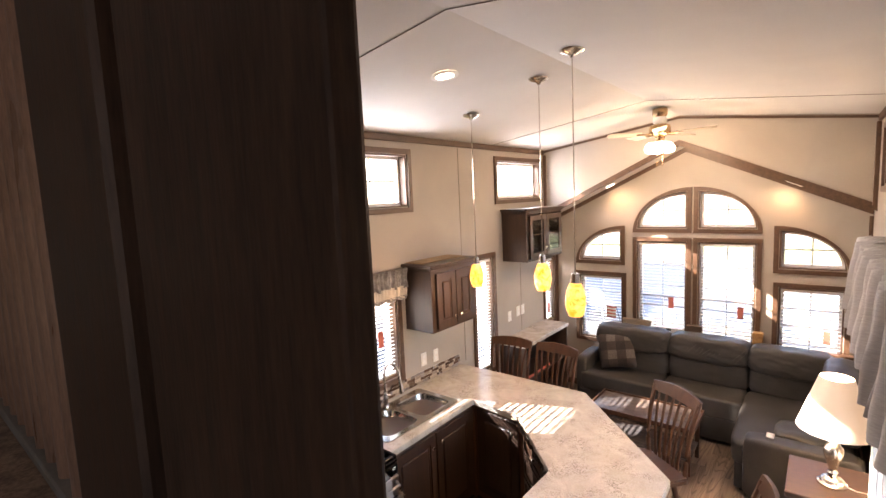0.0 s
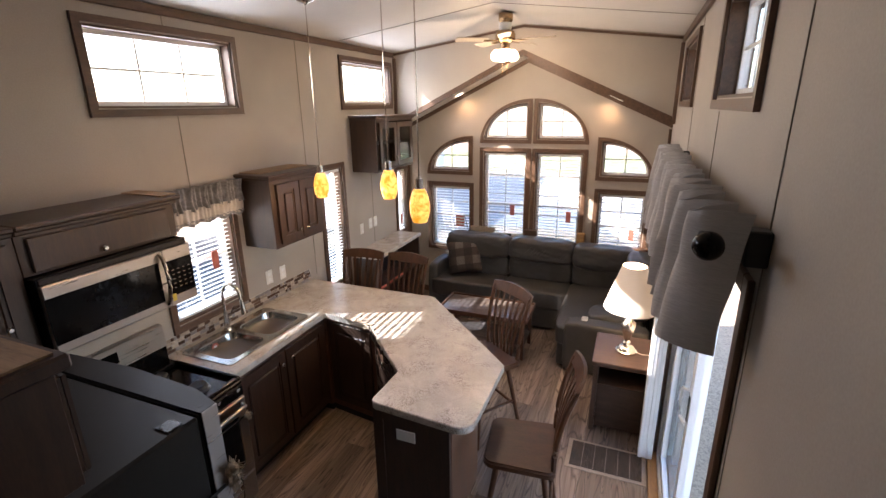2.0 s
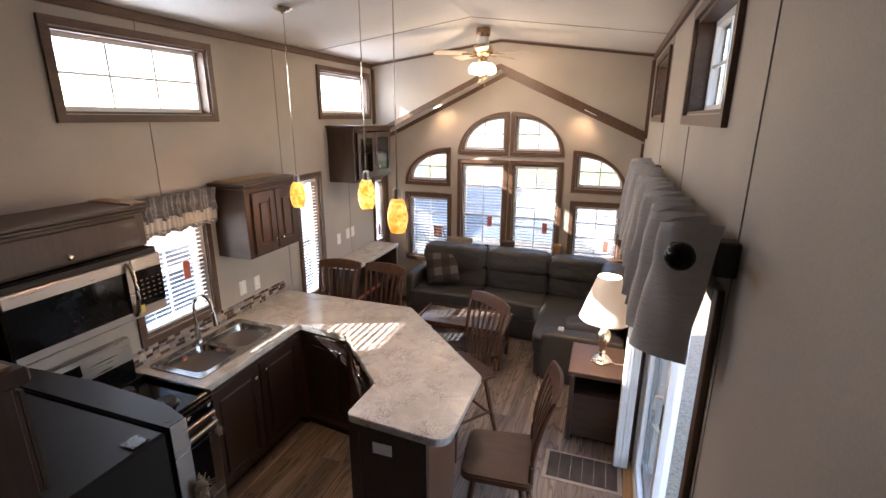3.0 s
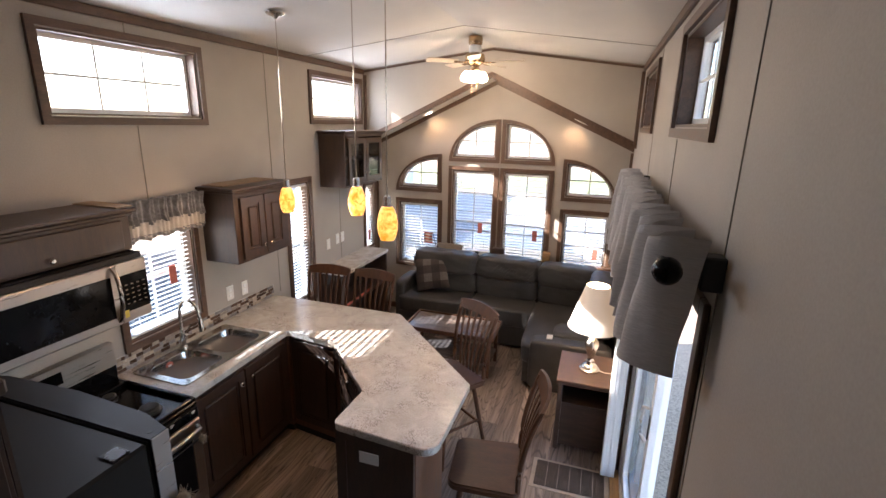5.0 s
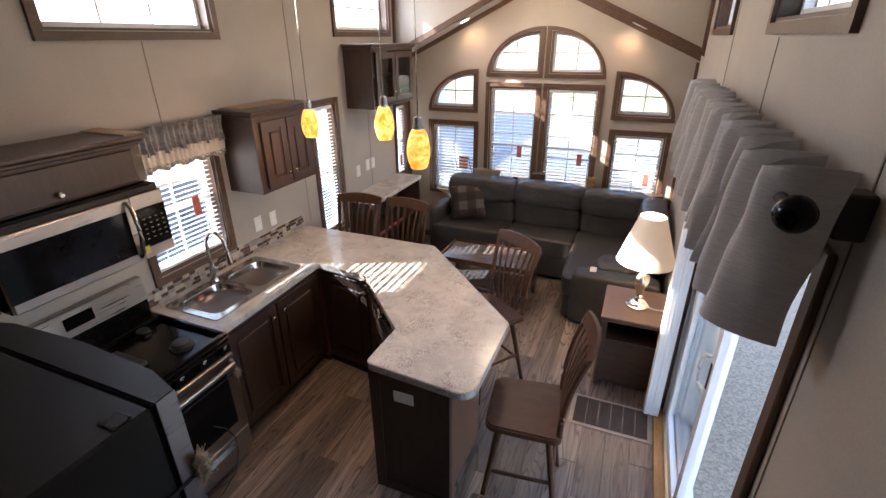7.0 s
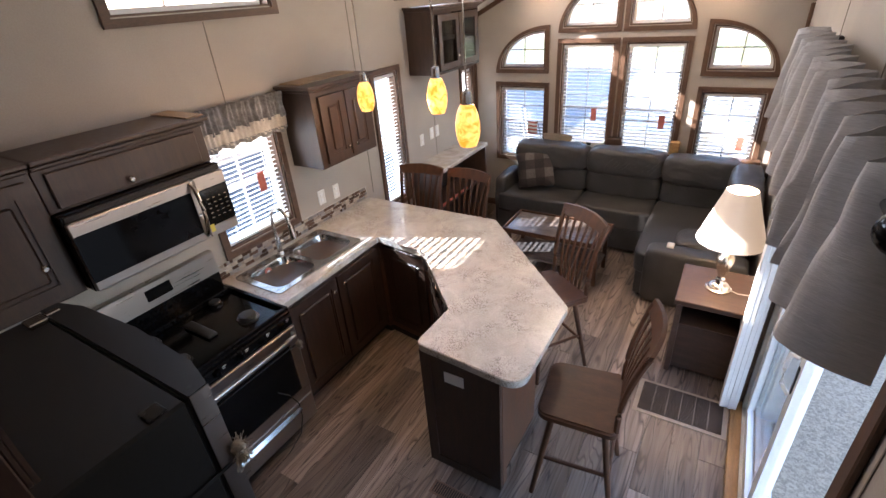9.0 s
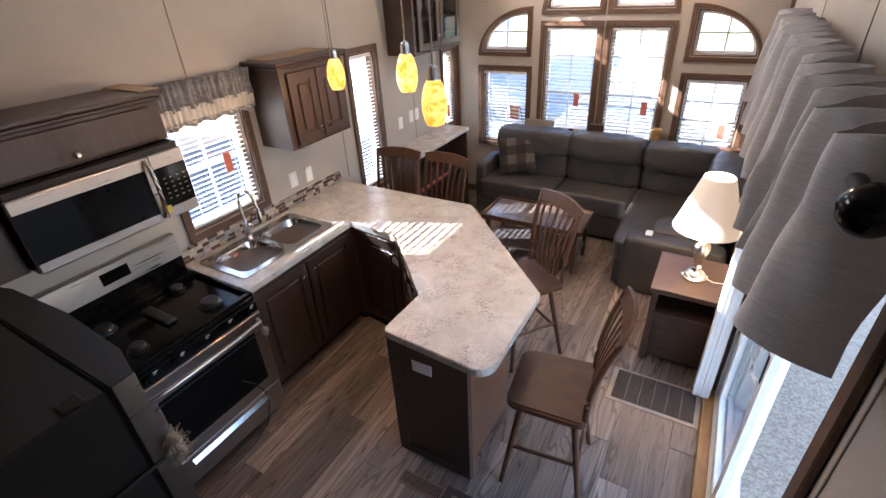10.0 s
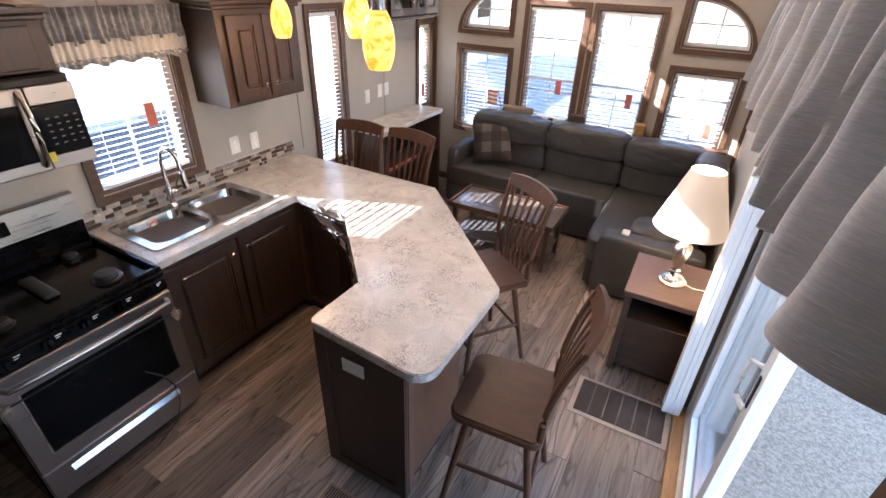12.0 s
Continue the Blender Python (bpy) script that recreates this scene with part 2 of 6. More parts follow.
M_FANBODY = material("fan_brass", (0.45, 0.30, 0.17), 0.25, metal=1.0, amount=0.1)
M_FANWOOD = material("fan_blade", (0.62, 0.53, 0.42), 0.4, grain=6, amount=0.12, stretch=(1, 6, 6))
M_CARPET = material("loft_carpet", (0.30, 0.20, 0.13), 0.95, grain=30, amount=0.3, second=(0.13, 0.075, 0.045), fine=120, bump=0.8)
M_RUG = material("rug_brown", (0.040, 0.028, 0.021), 0.95, grain=30, amount=0.3, fine=220, bump=0.5)
M_RUGLINE = material("rug_line", (0.26, 0.18, 0.11), 0.9, amount=0.2)
M_VENT = material("vent_brown", (0.17, 0.105, 0.07), 0.4, metal=0.3, amount=0.15)
M_MAT = material("mat_brown", (0.085, 0.060, 0.043), 0.8, grain=12, amount=0.3, fine=200, bump=0.4)
M_TAN = material("mat_border", (0.36, 0.29, 0.22), 0.8, amount=0.15)
M_GRAVEL = material("gravel", (0.37, 0.275, 0.185), 0.9, grain=42.0, amount=0.15, second=(0.185, 0.137, 0.090), span=(0.38, 0.60), fine=120, bump=0.9, coords="Object")
M_GRASS = material("dry_grass", (0.22, 0.22, 0.12), 0.95, grain=0.6, amount=0.3, second=(0.10, 0.13, 0.04), fine=6, bump=0.6)
M_PAVE = material("asphalt", (0.052, 0.058, 0.068), 0.85, grain=0.5, amount=0.1, fine=12, bump=0.3)
M_ROAD = material("worn_road", (0.30, 0.30, 0.30), 0.9, grain=0.4, amount=0.08, fine=3, bump=0.0)
M_PILLOW = material("pillow_plaid", (0.050, 0.036, 0.032), 0.9, grain=60, amount=0.2, fine=200, bump=0.2)
M_PILLOW_DARK = material("pillow_dark", (0.028, 0.021, 0.020), 0.9, grain=60, amount=0.3, fine=200, bump=0.2)
M_PILLOW_LIGHT = material("pillow_light", (0.125, 0.11, 0.10), 0.9, grain=60, amount=0.2, fine=200, bump=0.2)
# screen mesh; its blue tint stands in for sky-lit shade outside
M_SCREEN = glass_material("insect_screen", (0.74, 0.81, 0.88), 0.6)
M_FOLD = material("folding_door_vinyl", (0.27, 0.150, 0.095), 0.30, grain=7, amount=0.2, stretch=(5, 5, 0.6), fine=60, bump=0.08, coat=0.2)
M_COFFEE = material("coffee_table_top", (0.165, 0.135, 0.122), 0.20, grain=6, amount=0.2, stretch=(1, 5, 5), fine=40, bump=0.04)
M_WRAP = material("plastic_wrap", (0.16, 0.155, 0.15), 0.2, amount=0.1)
M_RED = material("red_tag", (0.52, 0.14, 0.10), 0.6, amount=0.1)
M_PLATE = material("white_plate", (0.74, 0.72, 0.68), 0.35, amount=0.04)
M_TILE_L = material("tile_beige", (0.42, 0.35, 0.28), 0.25, grain=20, amount=0.12, random_amount=0.25)
M_TILE_D = material("tile_brown", (0.10, 0.062, 0.045), 0.22, grain=20, amount=0.15, random_amount=0.35)
M_TILE_G = material("tile_grey", (0.27, 0.25, 0.24), 0.2, grain=20, amount=0.12, random_amount=0.25)
M_GROUT = material("grout", (0.50, 0.46, 0.41), 0.85, amount=0.1)
M_POST = material("stained_oak", (0.060, 0.031, 0.019), 0.55, specular=0.25, grain=7, amount=0.3, stretch=(6, 6, 0.7), fine=50, bump=0.15)
M_RAW = material("raw_board", (0.34, 0.225, 0.13), 0.7, grain=6, amount=0.2, stretch=(0.8, 6, 6), fine=40, bump=0.08)
M_YELLOW = material("yellow_tag", (0.62, 0.50, 0.06), 0.6, amount=0.1)
M_ROPE = material("raw_rope", (0.34, 0.28, 0.22), 0.9, grain=30, amount=0.25)
M_SIDING = material("exterior_siding", (0.60, 0.60, 0.60), 0.7, amount=0.08)
M_SHINGLE = material("roof_shingle", (0.07, 0.065, 0.06), 0.9, grain=8, amount=0.3, fine=60, bump=0.5)

# ---- building blocks ----


def add_box(bm, x0, x1, y0, y1, z0, z1, bevel=0.0, seg=1, turn=None):
    """An axis-aligned box, its edges rounded where bevel is given; turn: a matrix applied to it."""
    c = Vector(((x0 + x1) / 2, (y0 + y1) / 2, (z0 + z1) / 2))
    geom = bmesh.ops.create_cube(bm, size=1.0, matrix=Matrix.LocRotScale(c, None, (abs(x1 - x0), abs(y1 - y0), abs(z1 - z0))))
    verts = geom["verts"]
    if bevel:
        edges = list({e for v in verts for e in v.link_edges})
        res = bmesh.ops.bevel(bm, geom=edges, offset=bevel, segments=seg, affect="EDGES", profile=0.5)
        verts = list({v for f in res["faces"] for v in f.verts} | {v for v in verts if v.is_valid})
    if turn is not None:
        bmesh.ops.transform(bm, matrix=turn, verts=verts)
    return verts


def add_cyl(bm, p0, p1, r0, r1=None, seg=12):
    """A round bar from p0 to p1."""
    p0, p1 = Vector(p0), Vector(p1)
    r1 = r0 if r1 is None else r1
    d = p1 - p0
    m = Matrix.Translation((p0 + p1) / 2) @ d.to_track_quat("Z", "Y").to_matrix().to_4x4()
    return bmesh.ops.create_cone(bm, cap_ends=True, segments=seg, radius1=r0, radius2=max(r1, 1e-4), depth=d.length, matrix=m)["verts"]


def add_lathe(bm, profile, centre, seg=24, cap=True):
    """A body of revolution about the upright axis: (radius, height) pairs."""
    rings = []
    for r, z in profile:
        rings.append([bm.verts.new((centre[0] + r * math.cos(2 * math.pi * k / seg), centre[1] + r * math.sin(2 * math.pi * k / seg), centre[2] + z))
                      for k in range(seg)])
    for a, b in zip(rings, rings[1:]):
        for k in range(seg):
            bm.faces.new((a[k], a[(k + 1) % seg], b[(k + 1) % seg], b[k]))
    if cap and profile[0][0] > 1e-3:
        bm.faces.new(list(reversed(rings[0])))
    if cap and profile[-1][0] > 1e-3:
        bm.faces.new(rings[-1])


def add_tube(bm, points, r, seg=8):
    """A round tube along a row of points."""
    pts = [Vector(p) for p in points]
    rings = []
    for i, p in enumerate(pts):
        d = (pts[min(i + 1, len(pts) - 1)] - pts[max(i - 1, 0)]).normalized()
        side = d.cross(Vector((0, 0, 1)))
        if side.length < 0.1:
            side = d.cross(Vector((0, 1, 0)))
        side.normalize()
        up = side.cross(d)
        rings.append([bm.verts.new(p + r * (math.cos(2 * math.pi * k / seg) * side + math.sin(2 * math.pi * k / seg) * up)) for k in range(seg)])
    for a, b in zip(rings, rings[1:]):
        for k in range(seg):
            bm.faces.new((a[k], a[(k + 1) % seg], b[(k + 1) % seg], b[k]))
    bm.faces.new(list(reversed(rings[0])))
    bm.faces.new(rings[-1])


def add_sheet(bm, outline, holes, place, depth):
    """A slab with openings: loops of (u, v), place(u, v) puts them in the world, depth is its thickness as a vector."""
    edges = []
    for loop in [outline, *holes]:
        vs = [bm.verts.new(place(u, v)) for u, v in loop]
        edges += [bm.edges.new((vs[i], vs[(i + 1) % len(vs)])) for i in range(len(vs))]
    faces = [f for f in bmesh.ops.triangle_fill(bm, use_beauty=True, use_dissolve=False, edges=edges)["geom"] if isinstance(f, bmesh.types.BMFace)]
    ext = bmesh.ops.extrude_face_region(bm, geom=faces)
    bmesh.ops.translate(bm, vec=depth, verts=[v for v in ext["geom"] if isinstance(v, bmesh.types.BMVert)])
    bmesh.ops.recalc_face_normals(bm, faces=bm.faces)


def add_ring(bm, u0, u1, v0, v1, s, place, depth):
    """A flat square-cornered frame of width s."""
    add_sheet(bm, rect(u0, u1, v0, v1), [rect(u0 + s, u1 - s, v0 + s, v1 - s)], place, depth)


def rect(u0, u1, v0, v1):
    return [(u0, v0), (u1, v0), (u1, v1), (u0, v1)]


def finish(name, bm, mat, smooth=0.0):
    me = bpy.data.meshes.new(name)
    bm.normal_update()
    if smooth:
        for f in bm.faces:
            f.smooth = True
        for e in bm.edges:
            e.smooth = len(e.link_faces) == 2 and e.calc_face_angle(0) < radians(smooth)
    bm.to_mesh(me)
    bm.free()
    me.materials.append(mat)
    return me


def world_of(ob):
    m = ob.matrix_parent_inverse @ ob.matrix_basis if ob.parent else ob.matrix_basis
    return world_of(ob.parent) @ m if ob.parent else m


def part(name, bm, mat, parent, label="", smooth=0.0):
    """One mesh, given in world places, as a part of a thing or of a part."""
    ob = new(name, finish(name, bm, mat, smooth))
    ob.parent = parent
    ob.matrix_parent_inverse = world_of(parent).inverted()
    return tagged(ob, label)


def thing(name, base, label, category, group="", kind=""):
    """An Empty at a thing's base."""
    ob = new(name)
    ob.matrix_basis = Matrix.Translation(base)
    ob.empty_display_size = 0.1
    return tagged(ob, label, category, group, kind)


def solid(name, bm, mat, label="", category="", group="", kind="", smooth=0.0):
    return tagged(new(name, finish(name, bm, mat, smooth)), label, category, group, kind)


def boxes(*rows, bevel=0.0, seg=1):
    bm = bmesh.new()
    for r in rows:
        add_box(bm, *r, bevel=bevel, seg=seg)
    return bm

# ---- setting ----
XR, YF, YH, YB = 3.07, 6.25, 5.95, -1.3      # right wall, window wall, gable header, wall behind
EAVE, APEX, XA = 3.06, 3.265, 1.54           # ceiling heights and the ridge's place
LOFT, LOFT_Y = 1.95, 0.72                    # sleeping loft floor and its edge


def on_left(u, v, d=0.0):
    return Vector((-d, u, v))


def on_right(u, v, d=0.0):
    return Vector((XR + d, u, v))


def on_far(u, v, d=0.0):
    return Vector((u, YF + d, v))


def box_shape(u0, u1, v0, v1):
    return lambda i=0.0: rect(u0 + i, u1 - i, v0 + i, v1 - i)


def quarter_shape(u_high, u_low, v0, h):
    """A quarter arch, high at u_high and running down to nothing at u_low."""
    s = 1 if u_low > u_high else -1

    def loop(i=0.0):
        a, b = abs(u_low - u_high) - 2 * i, h - 2 * i
        pts = [(u_high + s * i, v0 + i)]
        pts += [(u_high + s * (i + a * math.cos(t * math.pi / 36)), v0 + i + b * math.sin(t * math.pi / 36)) for t in range(19)]
        return pts
    return loop


LEFT_WINDOWS = {
    "window_1": box_shape(2.42, 3.505, 2.425, 2.947),
    "window_2": box_shape(4.80, 5.86, 2.44, 2.945),
    "window_3": box_shape(2.64, 3.30, 1.02, 1.86),
    "window_4": box_shape(4.33, 4.755, 0.65, 1.938),
    "window_5": box_shape(5.86, 6.20, 0.84, 1.76),
}
RIGHT_WINDOWS = {
    "window_6": box_shape(2.44, 3.42, 2.43, 2.947),
    "window_7": box_shape(4.48, 5.50, 2.43, 2.945),
    # unseen opening, added behind the camera to light the loft end
    "window_16": box_shape(-1.05, -0.20, 2.30, 2.90),
}
FAR_WINDOWS = {
    "window_8": box_shape(0.275, 0.905, 0.64, 1.54),
    "window_9": box_shape(0.983, 1.605, 0.60, 1.975),
    "window_10": box_shape(1.625, 2.25, 0.60, 1.975),
    "window_11": box_shape(2.35, 2.95, 0.64, 1.54),
    "window_12": quarter_shape(0.890, 0.280, 1.635, 0.475),
    "window_13": quarter_shape(1.605, 0.983, 2.03, 0.50),
    "window_14": quarter_shape(1.625, 2.25, 2.03, 0.50),
    "window_15": quarter_shape(2.345, 2.955, 1.635, 0.475),
}
CASING = 0.048
DOOR = (2.185, 3.90, 0.0, 1.935)


def wall(name, outline, shapes, place, out, extra=()):
    bm = bmesh.new()
    add_sheet(bm, outline, [s(CASING) for s in shapes] + list(extra), place, out * 0.12)
    return solid(name, bm, M_WALL, "greige vinyl panel wall with dark brown trim", "wall", kind="structure")


GABLE = [(0, 0), (XR, 0), (XR, EAVE), (XA, APEX), (0, EAVE)]
wall("wall_west", rect(YB, YF + 0.12, -0.02, EAVE), LEFT_WINDOWS.values(), on_left, Vector((-1, 0, 0)))
bm = bmesh.new()
add_sheet(bm, [(YB, -0.02), (DOOR[0], -0.02), (DOOR[0], DOOR[3]), (DOOR[1], DOOR[3]), (DOOR[1], -0.02), (YF + 0.12, -0.02), (YF + 0.12, EAVE), (YB, EAVE)],
          [s(CASING) for s in RIGHT_WINDOWS.values()], on_right, Vector((0.12, 0, 0)))
solid("wall_east", bm, M_WALL, "greige vinyl panel wall with a patio door", "wall", kind="structure")
wall("wall_north", GABLE, FAR_WINDOWS.values(), on_far, Vector((0, 1, 0)))
wall("wall_south", GABLE, (), lambda u, v: Vector((u, YB, v)), Vector((0, -1, 0)))

# partition under the loft, with the stair opening beside it
bm = boxes((0, 2.40, 0.66, 0.78, 0, LOFT - 0.12))
solid("wall_loft_front", bm, M_WALL, "greige panel partition under the sleeping loft", "wall", kind="structure")

# ceiling in two slopes, thick enough to carry the roof
bm = bmesh.new()
add_sheet(bm, [(-0.12, EAVE - 0.016), (XA, APEX), (XR + 0.12, EAVE - 0.016), (XR + 0.12, EAVE + 0.10), (XA, APEX + 0.12), (-0.12, EAVE + 0.10)], [],
          lambda u, v: Vector((u, YB - 0.12, v)), Vector((0, YF - YB + 0.24, 0)))
solid("ceiling", bm, M_CEIL, "white sloped ceiling panels meeting at a shallow ridge", "ceiling", kind="structure")
bm = bmesh.new()
add_sheet(bm, [(-0.45, EAVE + 0.075), (XA, APEX + 0.125), (XR + 0.45, EAVE + 0.075), (XR + 0.45, EAVE + 0.13), (XA, APEX + 0.2), (-0.45, EAVE + 0.13)], [],
          lambda u, v: Vector((u, YB - 0.3, v)), Vector((0, YF - YB + 0.7, 0)))
solid("roof", bm, M_SHINGLE, "dark shingled low-pitched roof", "roof", kind="structure")
for a, b in (((0.02, 2.10), (XR - 0.02, 2.10)), ((0.02, 4.79), (XR - 0.02, 4.79))):
    bm = bmesh.new()
    for x0, x1, z0, z1 in ((0, XA, EAVE, APEX), (XA, XR, APEX, EAVE)):
        vs = add_box(bm, x0, x1, a[1], a[1] + 0.004, -0.003, 0.0)
        for v in vs:
            v.co.z += z0 + (z1 - z0) * (v.co.x - x0) / (x1 - x0) - 0.0005
    solid("trim_ceiling_joint", bm, M_SEAM, "thin joint between ceiling panels", "joint", kind="structure")

# gable header and the sloping soffit behind it
HB = [(0.0, 2.235), (XA, 2.962), (XR, 2.262)]
bm = bmesh.new()
add_sheet(bm, [HB[0], HB[1], HB[2], (XR, EAVE), (XA, APEX), (0, EAVE)], [], lambda u, v: Vector((u, YH, v)), Vector((0, 0.05, 0)))
solid("wall_header", bm, M_WALL, "greige gable header wall above the window bay", "wall", kind="structure")
bm = bmesh.new()
add_sheet(bm, [HB[0], HB[1], HB[2], (XR, HB[2][1] + 0.05), (XA, HB[1][1] + 0.05), (0, HB[0][1] + 0.05)], [],
          lambda u, v: Vector((u, YH + 0.05, v)), Vector((0, YF - YH - 0.05, 0)))
solid("ceiling_soffit", bm, M_CEIL, "white sloping soffit over the window bay", "ceiling", kind="structure")


def sloped_trim(name, pts, y0, y1, h, drop=0.0):
    """Dark trim boards that follow a gable line."""
    for (xa, za), (xb, zb) in zip(pts, pts[1:]):
        bm = bmesh.new()
        add_sheet(bm, [(xa, za - drop), (xb, zb - drop), (xb, zb + h - drop), (xa, za + h - drop)], [],
                  lambda u, v: Vector((u, y0, v)), Vector((0, y1 - y0, 0)))
        solid(name, bm, M_TRIM, "dark brown wood trim along the gable", "trim", kind="structure")


sloped_trim("trim_gable_front", HB, YH - 0.018, YH - 0.001, 0.06, 0.004)
sloped_trim("trim_gable_back", HB, YF - 0.018, YF - 0.001, 0.05, 0.052)
sloped_trim("trim_gable_top", [(0, EAVE), (XA, APEX), (XR, EAVE)], YH - 0.012, YH - 0.001, 0.022, 0.034)


def straight_trim(name, row, upright=False, label="dark brown wood trim strip"):
    return solid(name, boxes(row, bevel=0.004), M_TRIMV if upright else M_TRIM, label, "trim", kind="structure")


straight_trim("trim_crown_west", (0.001, 0.024, YB, YH - 0.03, EAVE - 0.058, EAVE - 0.003))
straight_trim("trim_crown_east", (XR - 0.024, XR - 0.001, YB, YH - 0.03, EAVE - 0.058, EAVE - 0.003))
straight_trim("trim_corner_west", (0.001, 0.035, YH - 0.028, YH - 0.001, 2.30, EAVE - 0.06), True)
straight_trim("trim_corner_east", (XR - 0.035, XR - 0.001, YH - 0.028, YH - 0.001, 2.30, EAVE - 0.06), True)
straight_trim("trim_bay_west", (0.001, 0.030, YF - 0.028, YF - 0.001, 0.10, 2.20), True)
straight_trim("trim_bay_east", (XR - 0.030, XR - 0.001, YF - 0.028, YF - 0.001, 0.10, 2.20), True)
straight_trim("baseboard_north", (0.002, XR - 0.002, YF - 0.014, YF - 0.001, 0.012, 0.09))
straight_trim("baseboard_east", (XR - 0.014, XR - 0.001, 3.98, YF - 0.03, 0.012, 0.09))
straight_trim("baseboard_west", (0.001, 0.014, 4.15, YF - 0.03, 0.012, 0.09))

# joints between the wall panels
for y, z0, z1 in ((2.955, 1.87, 2.42), (2.955, 2.95, 3.0), (4.18, 0.92, 3.0), (5.30, 0.92, 1.75), (1.75, 2.05, 3.0)):
    solid("trim_wall_joint", boxes((0.0005, 0.003, y - 0.003, y + 0.003, z0, z1)), M_SEAM, "thin joint between wall panels", "joint", kind="structure")
for y, z0, z1 in ((2.09, 0.1, 3.0), (3.235, 2.10, 2.42), (4.42, 2.0, 3.0), (0.95, 1.2, 3.0)):
    solid("trim_wall_joint", boxes((XR - 0.003, XR - 0.0005, y - 0.003, y + 0.003, z0, z1)), M_SEAM, "thin joint between wall panels", "joint", kind="structure")


def frame_ring(bm, outer, inner, place, d0, d1, out):
    add_sheet(bm, outer, [inner], lambda u, v: place(u, v, d0), out * (d1 - d0))


def window(name, shape, place, out, uprights, levels, label, hung=False):
    """Casing, deep jamb, white sash, pane and glazing bars; uprights and levels say where the bars run."""
    loop = shape(CASING)
    us, vs = [p[0] for p in loop], [p[1] for p in loop]
    w = thing(name, place(sum(us) / len(us), min(vs)), label, "window", kind="structure")
    bm = bmesh.new()
    frame_ring(bm, shape(0), shape(CASING - 0.006), place, -0.020, -0.001, out)
    part("casing", bm, M_TRIM, w)
    bm = bmesh.new()
    frame_ring(bm, shape(CASING + 0.0005), shape(CASING + 0.012), place, 0.0, 0.118, out)
    part("jamb", bm, M_TRIM, w)
    bm = bmesh.new()
    frame_ring(bm, shape(CASING + 0.0125), shape(CASING + 0.038), place, 0.070, 0.105, out)
    part("sash", bm, M_WHITE, w, "white vinyl sash")
    bm = bmesh.new()
    add_sheet(bm, shape(CASING + 0.037), [], lambda u, v: place(u, v, 0.085), out * 0.004)
    pane = part("pane", bm, M_GLASS, w)
    pane.visible_shadow = False
    i = CASING + 0.038
    inner = shape(i)
    arch = len(inner) > 4
    u0, u1, v0, v1 = min(p[0] for p in inner), max(p[0] for p in inner), min(p[1] for p in inner), max(p[1] for p in inner)

    def top_at(u):
        if not arch:
            return v1
        uh, ul = inner[0][0], inner[1][0]
        return v0 + (v1 - v0) * math.sqrt(max(0, 1 - ((u - uh) / (ul - uh)) ** 2))

    def span_at(v):
        if not arch:
            return u0, u1
        uh, ul = inner[0][0], inner[1][0]
        return sorted((uh, uh + (ul - uh) * math.sqrt(max(0, 1 - ((v - v0) / (v1 - v0)) ** 2))))
    for f in uprights:
        u = u0 + f * (u1 - u0)
        bm = bmesh.new()
        a, b = place(u - 0.007, v0, 0.078), place(u + 0.007, top_at(u), 0.084)
        add_box(bm, *(q for k in range(3) for q in sorted((a[k], b[k]))))
        part("glazing_bar", bm, M_WHITE, w)
    for f in levels:
        v = v0 + f * (v1 - v0)
        s0, s1 = span_at(v)
        bm = bmesh.new()
        a, b = place(s0, v - 0.007, 0.0775), place(s1, v + 0.007, 0.0835)
        add_box(bm, *(q for k in range(3) for q in sorted((a[k], b[k]))))
        part("glazing_bar", bm, M_WHITE, w)
    if hung:
        vm = v0 + 0.5 * (v1 - v0)
        bm = bmesh.new()
        a, b = place(u0, vm - 0.016, 0.066), place(u1, vm + 0.016, 0.0765)
        add_box(bm, *(q for k in range(3) for q in sorted((a[k], b[k]))), bevel=0.002)
        part("meeting_rail", bm, M_WHITE, w, "white vinyl meeting rail")
        bm = bmesh.new()
        add_sheet(bm, rect(u0 - 0.004, u1 + 0.004, v0 - 0.004, vm), [], lambda u, v: place(u, v, 0.1055), out * 0.002)
        part("insect_screen", bm, M_SCREEN, w, "fine blue-tinted insect screen over the lower sash")
    return w


